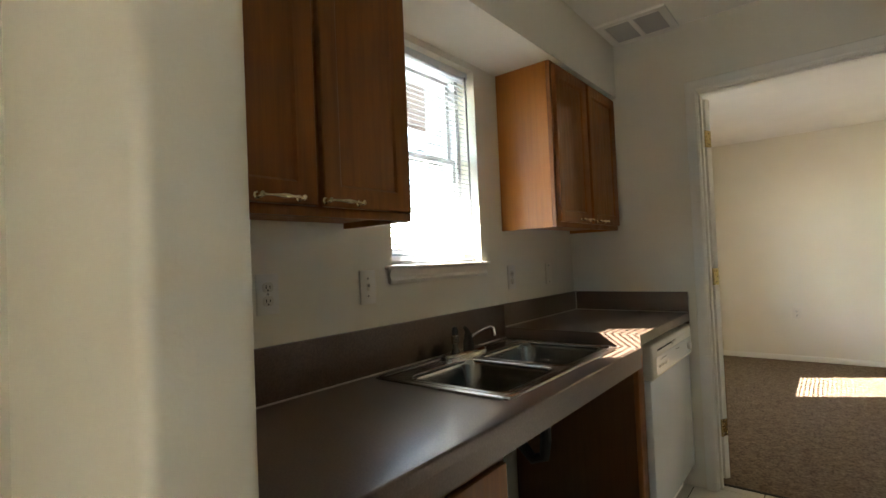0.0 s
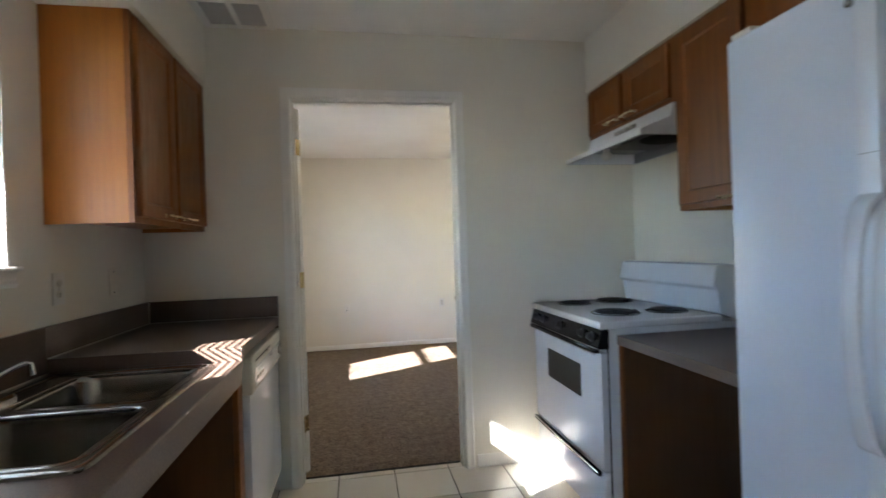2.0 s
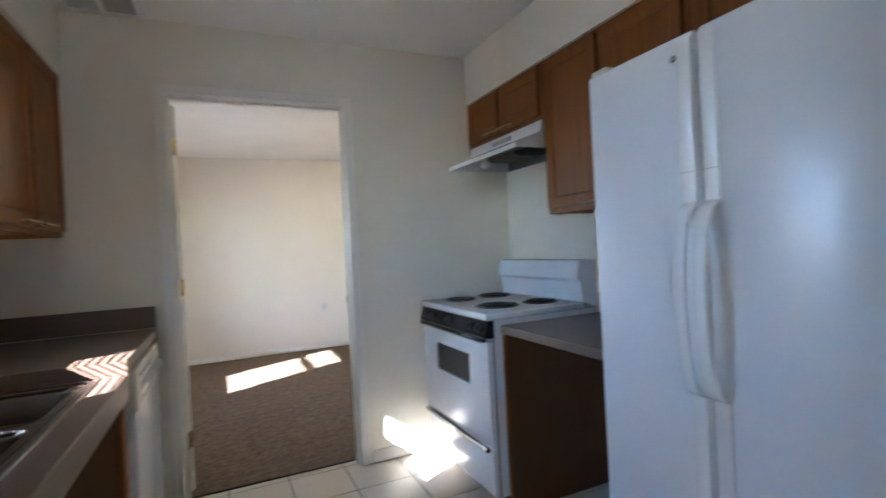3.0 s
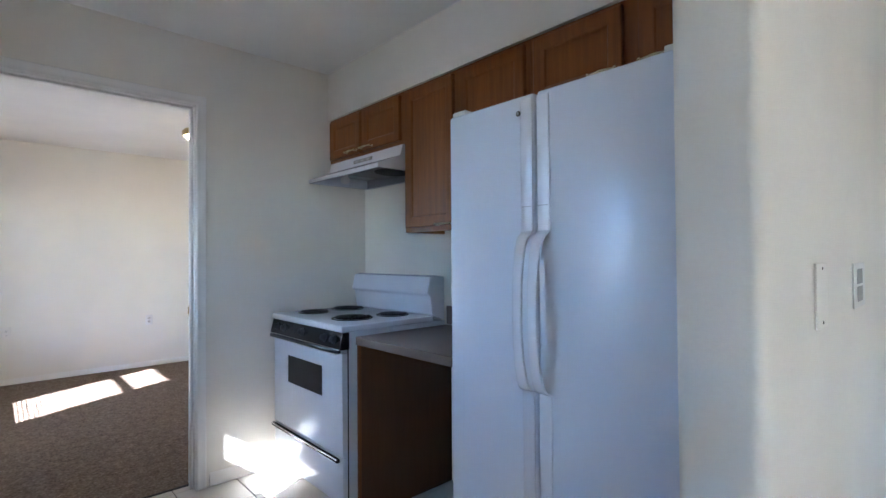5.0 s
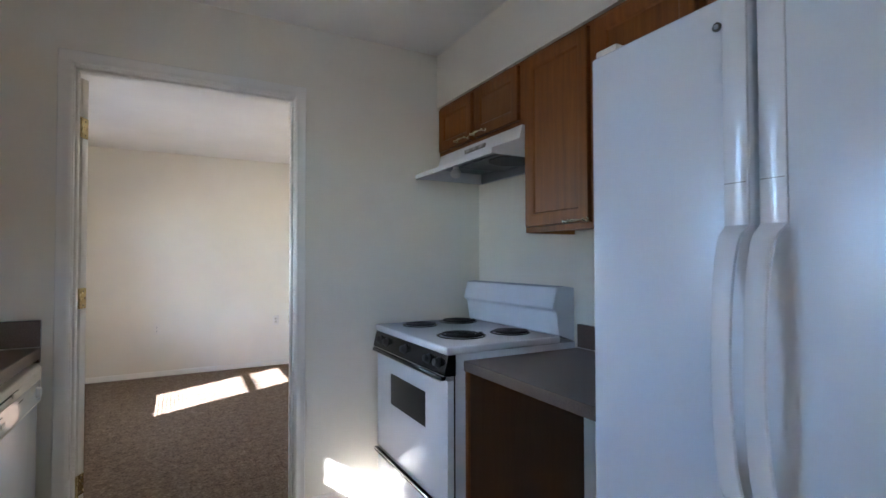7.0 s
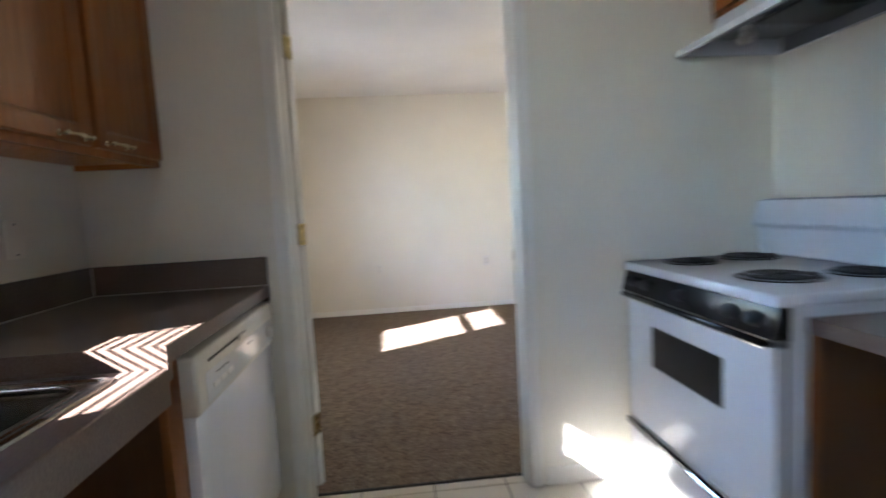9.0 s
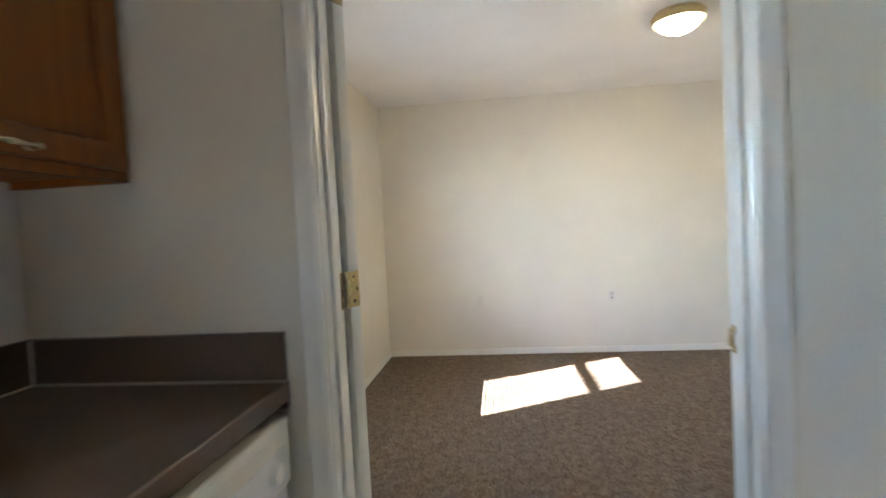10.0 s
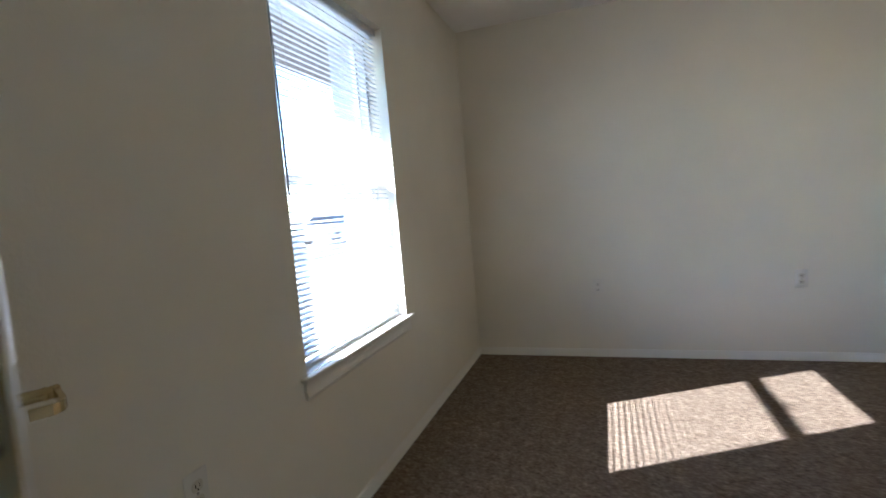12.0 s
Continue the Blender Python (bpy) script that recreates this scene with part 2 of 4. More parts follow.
def lathe(bm, origin, axis, profile, n=16):
    """A turned piece: profile of (along, radius) from origin along axis."""
    axis = Vector(axis).normalized()
    side = axis.orthogonal().normalized()
    other = axis.cross(side)
    o = Vector(origin)
    loft(bm, [[o + axis * d + (side * math.cos(2 * math.pi * i / n) + other * math.sin(2 * math.pi * i / n)) * max(r, 1e-4) for i in range(n)] for d, r in profile])
    return bm


def tube(bm, pts, w, h=None, n=10, up=(0, 0, 1)):
    """A bar swept along points; w and h: half width across, half height along up."""
    h = h or w
    pts = [Vector(p) for p in pts]
    rings = []
    for i, p in enumerate(pts):
        d = (pts[min(i + 1, len(pts) - 1)] - pts[max(i - 1, 0)]).normalized()
        s = d.cross(Vector(up))
        s = s.normalized() if s.length > 1e-4 else d.orthogonal().normalized()
        u = s.cross(d).normalized()
        k = w[i] if isinstance(w, list) else w
        l = h[i] if isinstance(h, list) else h
        rings.append([p + s * math.cos(2 * math.pi * j / n) * k + u * math.sin(2 * math.pi * j / n) * l for j in range(n)])
    return loft(bm, rings)


def rrect(cx, cy, hx, hy, r, z, n=5):
    out = []
    for sx, sy, a0 in ((1, 1, 0), (-1, 1, 90), (-1, -1, 180), (1, -1, 270)):
        for k in range(n + 1):
            a = radians(a0 + 90 * k / n)
            out.append((cx + sx * (hx - r) + r * math.cos(a), cy + sy * (hy - r) + r * math.sin(a), z))
    return out


# ---- plan ----
WX, EX = -1.30, 1.41          # kitchen's west and east wall faces
DY0, DY1 = 2.75, 2.87         # the wall with the doorway
NY = 6.388                    # the carpeted room's far wall
CZ = 2.44                     # ceilings
LOW, HIGH = 0.864, 0.914      # the two counter heights
FRONT = -0.660                # west counter's front edge
DL, DR, DT = -0.567, 0.322, 2.071   # clear doorway
EASTX, SOUTHY = 3.0, -3.2
KWIN = (1.195, 1.768, 1.218, 2.105)
RWIN = (4.16, 5.035, 0.630, 2.052)
# invented opening behind the camera, there only to let more light in
UNSEEN_WIN = (-2.95, -2.05, 0.65, 1.97)

# ---- large structure ----
wall_west = setting("wall_west", slab(SOUTHY - 0.2, NY + 0.2, -0.1, CZ, WX - 0.17, WX, [KWIN, RWIN, UNSEEN_WIN], (1, 2, 0)), WALL,
                    "cream painted outer wall with two window openings and one added unseen", "wall", False)
setting("wall_cladding", slab(SOUTHY - 0.2, NY + 0.2, -0.15, CZ, WX - 0.30, WX - 0.1705, [KWIN, RWIN, UNSEEN_WIN], (1, 2, 0)), CLADDING,
        "grey rendered outer face of the window wall", "wall", False)
setting("wall_north", boxed(WX, EASTX, NY, NY + 0.12, -0.1, CZ), WALL, "cream painted wall of the carpeted room", "wall", False)
setting("wall_partition", slab(WX, EASTX, -0.1, CZ, DY0, DY1, [(DL - 0.02, DR + 0.02, -0.2, DT + 0.02)], (0, 2, 1)), WALL,
        "cream painted partition wall with a doorway", "wall", False)
setting("wall_kitchen_east", boxed(EX, EX + 0.12, 0.297, DY0, -0.1, CZ), WALL, "cream painted kitchen wall behind the stove", "wall", False)
setting("wall_east", boxed(EASTX, EASTX + 0.12, SOUTHY, NY + 0.12, -0.1, CZ), WALL, "plain cream wall closing the rooms", "wall", False)
setting("wall_room_east", boxed(2.35, 2.47, DY1, NY, -0.1, CZ), WALL, "plain cream wall closing the carpeted room", "wall", False)
setting("wall_south", boxed(WX, EASTX, SOUTHY - 0.12, SOUTHY, -0.1, CZ), WALL, "plain cream wall behind the walk", "wall", False)


def bullnose_wall(name, x0, x1, y0, y1, round_x, label):
    bm = boxed(x0, x1, y0, y1, -0.1, CZ)
    es = [e for e in bm.edges if all(abs(v.co.x - round_x) < 1e-4 for v in e.verts) and abs(e.verts[0].co.z - e.verts[1].co.z) > 1]
    bmesh.ops.bevel(bm, geom=es, offset=0.022, segments=6, profile=0.5, affect="EDGES")
    return setting(name, bm, WALL, label, "wall")


bullnose_wall("wall_stub_west", WX, -0.635, 0.138, 0.278, -0.635, "short cream wall end with rounded corners beside the counter")
bullnose_wall("wall_stub_east", 0.47, EASTX, 0.150, 0.297, 0.47, "cream wall end with rounded corners beside the refrigerator")
setting("ceiling", boxed(WX - 0.3, EASTX + 0.12, SOUTHY - 0.2, NY + 0.2, CZ, CZ + 0.16), CEIL, "off-white textured ceiling", "ceiling", False)
setting("soffit_west", boxed(WX, -0.985, 0.278, DY0, 2.134, CZ), WALL, "cream boxed soffit above the window and wall cabinets", "soffit", False)
setting("soffit_east", boxed(1.125, EX, 0.297, DY0, 2.134, CZ), WALL, "cream boxed soffit above the wall cabinets", "soffit", False)

# floors
floor_kitchen = setting("floor_kitchen", boxed(WX, EASTX, SOUTHY, 2.845, -0.1, -0.006), GROUT, "cream ceramic floor tiles with dark grout", "floor", False)
setting("floor_carpet", boxed(WX, EASTX, 2.845, NY, -0.1, 0.004), CARPET, "mottled brown cut-pile carpet", "carpet", False)
bm = bmesh.new()
tube(bm, [(DL + 0.002, 2.842, 0.001), (DR - 0.002, 2.842, 0.001)], 0.009, 0.006, 8)
setting("threshold_trim", bm, RUBBER, "dark carpet edge strip in the doorway", "trim")

# doorway lining and casings
setting("door_jamb_west", boxed(DL - 0.02, DL, DY0, DY1, 0.0, DT, r=0.002), TRIM, "white painted door jamb with hinge leaves", "door jamb")
setting("door_jamb_east", boxed(DR, DR + 0.02, DY0, DY1, 0.0, DT, r=0.002), TRIM, "white painted door jamb", "door jamb")
setting("door_jamb_head", boxed(DL - 0.02, DR + 0.02, DY0, DY1, DT, DT + 0.02, r=0.002), TRIM, "white painted head jamb", "door jamb")
bm = bmesh.new()
box(bm, DL, DL + 0.011, 2.785, 2.822, 0, DT - 0.011, r=0.003)
box(bm, DR - 0.011, DR, 2.785, 2.822, 0, DT - 0.011, r=0.003)
box(bm, DL, DR, 2.785, 2.822, DT - 0.011, DT, r=0.003)
setting("door_stop", bm, TRIM, "white painted door stop strip", "trim")


def casing(y, out):
    """Stepped moulding round the doorway, standing proud of the wall face y on the side out."""
    bm = bmesh.new()
    prof = [(0.0, 0.0), (0.0, 0.009), (0.006, 0.013), (0.012, 0.0138), (0.016, 0.0118), (0.034, 0.0126), (0.046, 0.0140), (0.050, 0.011), (0.050, 0.0)]
    rings = []
    for x, z, sx, sz in ((DL - 0.004, 0.0, -1, 0), (DL - 0.004, DT + 0.004, -1, 1), (DR + 0.004, DT + 0.004, 1, 1), (DR + 0.004, 0.0, 1, 0)):
        rings.append([(x + sx * a, y + out * (b + 0.0005), z + sz * a) for a, b in prof])
    loft(bm, rings)
    return bm


setting("door_casing_kitchen", casing(DY0, -1), TRIM, "white moulded door casing", "trim")
setting("door_casing_room", casing(DY1, 1), TRIM, "white moulded door casing", "trim")


def baseboard(name, a, b, inward, h=0.058):
    """Moulded skirting from a to b along a wall."""
    a, b, n = Vector(a), Vector(b), Vector(inward)
    prof = [(0, 0), (0.012, 0), (0.012, h * 0.66), (0.009, h * 0.80), (0.009, h * 0.86), (0.004, h), (0, h)]
    bm = bmesh.new()
    loft(bm, [[p + n * (d + 0.0006) + Vector((0, 0, z + 0.002)) for d, z in prof] for p in (a, b)])
    return setting(name, bm, TRIM, "white moulded baseboard", "baseboard")


baseboard("baseboard_north", (WX + 0.013, NY, 0), (2.35, NY, 0), (0, -1, 0))
baseboard("baseboard_west", (WX, DY1, 0), (WX, NY, 0), (1, 0, 0))
baseboard("baseboard_room_south", (DR + 0.08, DY1, 0), (2.35, DY1, 0), (0, 1, 0))
baseboard("baseboard_kitchen", (DR + 0.072, DY0, 0), (EX, DY0, 0), (0, -1, 0), 0.07)

# ---- windows and blinds ----
def window(name, win, rail, label, nose=0.045, skirt=0.066):
    y0, y1, z0, z1 = win
    gx = WX - 0.13
    w = thing(name, (gx, (y0 + y1) / 2, z0), label, "window", kind="structure")
    f = 0.026
    part("window_frame", slab(y0 + 0.001, y1 - 0.001, z0 + 0.022, z1 - 0.001, gx - 0.035, gx + 0.035, [(y0 + f, y1 - f, z0 + 0.022 + f, z1 - f)], (1, 2, 0)), VINYL, w)
    for nm, a, b, dx in (("lower_sash", z0 + 0.022 + f, rail + 0.016, 0.012), ("upper_sash", rail - 0.016, z1 - f, -0.014)):
        s = 0.024
        sash = part(nm, slab(y0 + f, y1 - f, a, b, gx + dx - 0.012, gx + dx + 0.012, [(y0 + f + s, y1 - f - s, a + s, b - s)], (1, 2, 0)), VINYL, w)
        pane = part("pane", boxed(gx + dx - 0.002, gx + dx + 0.002, y0 + f + s - 0.004, y1 - f - s + 0.004, a + s - 0.004, b - s + 0.004), GLASS, sash, "clear glass pane", False)
        pane.visible_shadow = False
    bm = bmesh.new()
    tube(bm, [(gx + 0.03, (y0 + y1) / 2 - 0.03, rail + 0.022), (gx + 0.03, (y0 + y1) / 2 + 0.03, rail + 0.024)], 0.010, 0.006, 8)
    part("sash_lock", bm, VINYL, w)
    stool = boxed(WX + 0.0006, WX + nose, y0 - 0.042, y1 + 0.042, z0 - 0.001, z0 + 0.013, r=0.005)
    box(stool, gx + 0.036, WX + 0.0006, y0 + 0.001, y1 - 0.001, z0 + 0.0006, z0 + 0.013)
    part("window_sill", stool, TRIM, w, "white painted sill board")
    apron = bmesh.new()
    prof = [(0.0006, 0), (0.012, 0), (0.016, 0.012), (0.010, skirt * 0.45), (0.013, skirt * 0.83), (0.018, skirt), (0.0006, skirt)]
    loft(apron, [[(WX + d, y, z0 - 0.0015 - skirt + z) for d, z in prof] for y in (y0 - 0.024, y1 + 0.024)])
    part("apron", apron, TRIM, w, "white moulded apron under the sill")
    return w


def blind(win, tilt, label, wand_y):
    """A mini blind with open slats, hung inside a window recess."""
    y0, y1, z0, z1 = win
    bx = WX - 0.050
    b = thing("window_blind", (bx, (y0 + y1) / 2, z1 - 0.003), label, "blind")
    part("headrail", boxed(bx - 0.019, bx + 0.019, y0 + 0.006, y1 - 0.006, z1 - 0.034, z1 - 0.003, r=0.003), SLAT, b)
    pitch, half = 0.0212, 0.0125
    zs, z = [], z1 - 0.05
    while z > z0 + 0.040:
        zs.append(z)
        z -= pitch
    me = None
    for z in zs:
        if me is None:
            bm = bmesh.new()
            c, s = math.cos(radians(tilt)), math.sin(radians(tilt))
            line = []
            for k in range(5):
                u = -half + 2 * half * k / 4
                crown = 0.0022 * (1 - (u / half) ** 2)
                line.append((u * c + crown * s, -u * s + crown * c))
            loop = line + [(a, b2 - 0.0006) for a, b2 in line[::-1]]
            loft(bm, [[(bx + a, y, z1 - 0.003 + d) for a, d in loop] for y in (y0 + 0.008, y1 - 0.008)])
            ob = part("slat", bm, SLAT, b)
            me = ob.data
        else:
            ob = new("slat", me)
            ob.parent = b
        ob.location = (0, 0, z - (z1 - 0.003))
    part("bottom_rail", boxed(bx - 0.012, bx + 0.012, y0 + 0.008, y1 - 0.008, z0 + 0.0145, z0 + 0.0285, r=0.003), SLAT, b)
    for fy in (0.14, 0.86):
        yy = y0 + (y1 - y0) * fy
        for dx in (-0.0145, 0.0145):
            bm = bmesh.new()
            tube(bm, [(bx + dx, yy, z0 + 0.04), (bx + dx, yy, z1 - 0.03)], 0.0007, None, 5, (1, 0, 0))
            part("ladder_cord", bm, SLAT, b)
    bm = bmesh.new()
    tube(bm, [(bx + 0.024, wand_y, z1 - 0.03), (bx + 0.026, wand_y + 0.004, z1 - 0.80)], 0.0042, None, 6, (1, 0, 0))
    part("tilt_wand", bm, VENT_GREY, b, "thin clear grey tilt wand")
    return b


window("window_kitchen", KWIN, 1.69, "white vinyl sash window above the kitchen sink", 0.024, 0.050)
window("window_room", RWIN, 1.315, "tall white vinyl sash window of the carpeted room", 0.030)
# added out of view as a light source for the kitchen
window("window_unseen", UNSEEN_WIN, 1.315, "unseen white vinyl sash window added behind the walk for light")
blind(KWIN, 19, "white vinyl mini blind with half open slats above the sink", 1.735)
blind(RWIN, 15, "white vinyl mini blind with open slats in the tall window", 4.20)
# blind of the added window; its tilt sets how much light enters
blind(UNSEEN_WIN, 30, "white vinyl mini blind with half closed slats on the added window", -2.91)

# ---- outdoors ----
setting("ground", boxed(-400, 400, -400, 400, -1.2, -0.16), SOIL, "dry pale ground reaching the horizon", "ground", False)
setting("pavement", boxed(-7.5, WX - 0.305, -12, 18, -0.159, -0.11, r=0.01), CONCRETE, "pale concrete walk outside the windows", "pavement", False)
setting("eave", boxed(-2.262, WX - 0.302, -3.9, 12, 2.182, 2.29), BRICK, "brown painted eave over the windows", "eave", False)
setting("fascia", boxed(-2.300, -2.263, -3.9, 12, 2.172, 2.60, r=0.004), BRICK, "brown fascia board of the eave", "fascia")
setting("roof", boxed(-2.34, EASTX + 1, -4.0, 13, 2.602, 2.72), SHINGLE, "brown shingled roof", "roof", False)
house = thing("house", (-30, 6, -0.16), "pale stucco low house across the yard", "house")
part("wall", boxed(-36, -26, -8, 22, -0.16, 2.6), STUCCO, house, "", False)
bm = bmesh.new()
loft(bm, [[(-25.4, y, 2.6), (-36.6, y, 2.6), (-31, y, 4.4)] for y in (-8.6, 22.6)])
part("roof", bm, SHINGLE, house, "brown shingled gable roof", False)
for y in (-5.0, 0.5, 6.0, 11.5, 17.0):
    w = part("window", slab(y - 0.65, y + 0.65, 0.9, 2.1, -25.99, -25.93, [(y - 0.58, y - 0.03, 0.97, 2.03), (y + 0.03, y + 0.58, 0.97, 2.03)], (1, 2, 0)), VINYL, house, "white framed window", False)
    part("pane", boxed(-25.985, -25.97, y - 0.585, y + 0.585, 0.965, 2.035), OVEN_GLASS, w, "dark glass", False)

setting("road", boxed(-24.0, -9.0, -60, 70, -0.1585, -0.150), ASPHALT, "worn grey asphalt parking area beyond the walk", "road", False)


def parked_car(cx, cy):
    """A saloon car standing lengthwise along y, nose to the north."""
    car = thing("parked_car", (cx, cy, -0.15), "pale parked saloon car with dark windows on the asphalt", "car")
    g = -0.15
    hull = [(-2.18, 0.34), (-2.20, 0.62), (-2.12, 0.86), (-1.55, 0.95), (0.95, 0.93), (1.85, 0.80), (2.15, 0.66), (2.20, 0.40), (2.10, 0.26), (-2.05, 0.24)]
    bm = bmesh.new()
    loft(bm, [[(cx + sx, cy + y * k, g + 0.55 + (z - 0.55) * k) for y, z in hull] for sx, k in ((-0.87, 0.93), (-0.82, 0.985), (-0.72, 1.0), (0.72, 1.0), (0.82, 0.985), (0.87, 0.93))])
    body = part("body", bm, CARPAINT, car)
    cabin = [(-1.50, 0.94), (-0.98, 1.40), (0.20, 1.43), (0.98, 0.93)]
    bm = bmesh.new()
    loft(bm, [[(cx + sx * (1.0 if z < 1.0 else 0.84), cy + y, g + z) for y, z in cabin] for sx in (-0.74, 0.74)])
    part("windows", bm, OVEN_GLASS, car, "dark tinted car windows", False)
    bm = bmesh.new()
    loft(bm, [[(cx + sx, cy + y, g + z) for y, z in ((-1.00, 1.385), (-0.92, 1.445), (0.16, 1.465), (0.27, 1.41))] for sx in (-0.64, 0.64)])
    part("roof", bm, CARPAINT, car)
    for sx in (-1, 1):
        for yy in (-1.32, 1.32):
            bm = bmesh.new()
            lathe(bm, (cx + sx * 0.70, cy + yy, g + 0.315), (sx, 0, 0), [(0, 0.20), (0.0, 0.31), (0.03, 0.315), (0.16, 0.315), (0.19, 0.30), (0.19, 0.20)], 22)
            wheel = part("wheel", bm, RUBBER, car)
            bm = bmesh.new()
            lathe(bm, (cx + sx * 0.865, cy + yy, g + 0.315), (sx, 0, 0), [(0, 0.205), (0.02, 0.20), (0.012, 0.15), (0.022, 0.05), (0.022, 0.002)], 18)
            part("rim", bm, STEEL, wheel, "grey steel rim")
        for yy, m in ((2.135, WHITE_PLASTIC), (-2.165, SCREW)):
            part("lamp", boxed(cx + sx * 0.62 - 0.13, cx + sx * 0.62 + 0.13, cy + yy - 0.03, cy + yy + 0.03, g + 0.60, g + 0.72, r=0.012), m, car)
    part("bumper", boxed(cx - 0.78, cx + 0.78, cy + 2.16, cy + 2.25, g + 0.34, g + 0.50, r=0.02), RUBBER, car)
    return car


parked_car(-13.4, 24.6)

# ---- kitchen cabinets ----
def pull(bm, at, along, out, length=0.098):
    """A cast bow pull: two rosettes and a swelling bar between them."""
    a, o, p = Vector(along).normalized(), Vector(out).normalized(), Vector(at)
    for sgn in (-1, 1):
        foot = p + a * sgn * length / 2
        lathe(bm, foot, o, [(0, 0.0085), (0.003, 0.0085), (0.006, 0.005), (0.016, 0.0045), (0.020, 0.0075), (0.026, 0.006), (0.029, 0.001)], 12)
    n = 14
    pts, ws = [], []
    for k in range(n + 1):
        u = k / n
        pts.append(p + a * (u - 0.5) * length + o * (0.021 + 0.005 * math.sin(math.pi * u)))
        ws.append(0.0026 + 0.0034 * max(0.0, math.cos((u - 0.5) * 2 * math.pi * 0.9)) ** 2)
    tube(bm, pts, ws, ws, 8, o)
    return bm


def door_leaf(x, out, y0, y1, z0, z1, stile=0.052, thick=0.019):
    """A framed door with a recessed flat panel and a bead; its back lies on x and it faces the side out."""
    bm = bmesh.new()
    rings = []
    for inset, depth in ((0.0, 0.0), (0.0, thick - 0.003), (0.003, thick), (stile - 0.010, thick), (stile - 0.004, thick - 0.004), (stile, thick - 0.004), (stile + 0.006, thick - 0.010)):
        rings.append([(x + out * depth, y, z) for y, z in ((y0 + inset, z0 + inset), (y1 - inset, z0 + inset), (y1 - inset, z1 - inset), (y0 + inset, z1 - inset))])
    return loft(bm, rings)


def wall_cabinet(x_wall, out, depth, y0, y1, z0, z1, doors, label, pulls, side_mat=OAK_PALE, rise=0.040):
    """pulls: for each door, the handle's y."""
    face = x_wall + out * depth
    cab = thing("wall_cabinet", (x_wall, (y0 + y1) / 2, z0), label, "cabinet", "kitchen wall cabinets")
    xa, xb = sorted((x_wall + out * 0.001, face - out * 0.019))
    t = 0.016
    xc, xd = sorted((x_wall + out * 0.001, x_wall + out * 0.006))
    part("side_panel", boxed(xa, xb, y0, y0 + t, z0, z1 - 0.001), side_mat, cab, "orange-brown oak side, paler than the doors", False)
    part("side_panel", boxed(xa, xb, y1 - t, y1, z0, z1 - 0.001), side_mat, cab, "orange-brown oak side, paler than the doors", False)
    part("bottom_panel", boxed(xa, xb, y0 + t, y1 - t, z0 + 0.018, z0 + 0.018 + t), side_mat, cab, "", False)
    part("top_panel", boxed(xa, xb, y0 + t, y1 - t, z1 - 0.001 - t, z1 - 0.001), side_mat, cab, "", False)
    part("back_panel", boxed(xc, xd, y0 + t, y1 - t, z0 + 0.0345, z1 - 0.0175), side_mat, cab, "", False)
    holes = [(d[0] + 0.012, d[1] - 0.012, z0 + 0.046, z1 - 0.046) for d in doors]
    fa, fb = sorted((face - out * 0.0185, face))
    part("face_frame", slab(y0 + 0.0005, y1 - 0.0005, z0 + 0.0005, z1 - 0.0015, fa, fb, holes, (1, 2, 0)), OAK, cab, "", False)
    for (a, b), hy in zip(doors, pulls):
        leaf = part("door", door_leaf(face + out * 0.001, out, a, b, z0 + 0.024, z1 - 0.020), OAK, cab, "framed oak door with a recessed panel")
        part("handle", pull(bmesh.new(), (face + out * 0.020, hy, z0 + rise), (0, 1, 0), (out, 0, 0), 0.104), NICKEL, leaf, "polished brass bow handle")
    return cab


wall_cabinet(WX, 1, 0.288, 0.280, 0.990, 1.360, 2.134, [(0.300, 0.648), (0.668, 0.974)], "reddish-brown oak double wall cabinet beside the window", [0.540, 0.718], rise=0.037)
wall_cabinet(WX, 1, 0.288, 1.955, 2.747, 1.372, 2.134, [(1.972, 2.325), (2.352, 2.728)], "reddish-brown oak double wall cabinet in the corner", [2.235, 2.440])
wall_cabinet(EX, -1, 0.268, 1.958, 2.747, 1.847, 2.134, [(1.988, 2.347), (2.377, 2.725)], "short oak double cabinet above the range hood", [2.291, 2.455])
wall_cabinet(EX, -1, 0.268, 1.124, 1.956, 1.372, 2.134, [(1.573, 1.938), (1.148, 1.536)], "tall oak double wall cabinet above the small counter", [1.624, 1.455], rise=0.030)
wall_cabinet(EX, -1, 0.268, 0.299, 1.122, 1.830, 2.134, [(0.724, 1.100), (0.320, 0.665)], "short oak double cabinet above the refrigerator", [0.790, 0.600], rise=0.062)

# base unit with a drawer, left of the knee space
base = thing("base_cabinet", (-0.99, 0.62, 0), "reddish-brown oak base cabinet with a drawer under the counter", "cabinet")
part("body", boxed(WX + 0.002, -0.712, 0.280, 0.965, 0.10, 0.757), OAK_DARK, base, "", False)
part("toe_kick", boxed(WX + 0.002, -0.78, 0.282, 0.963, 0.0, 0.0995), RUBBER, base, "", False)
for a, b in ((0.300, 0.605), (0.625, 0.948)):
    leaf = part("door", door_leaf(-0.711, 1, a, b, 0.125, 0.585), OAK, base)
    part("handle", pull(bmesh.new(), (-0.692, (a + b) / 2, 0.545), (0, 1, 0), (1, 0, 0)), NICKEL, leaf, "polished brass bow handle")
    leaf = part("drawer_front", boxed(-0.711, -0.692, a, b, 0.605, 0.745, r=0.003), OAK, base)
    part("handle", pull(bmesh.new(), (-0.692, (a + b) / 2, 0.675), (0, 1, 0), (1, 0, 0)), NICKEL, leaf, "polished brass bow handle")

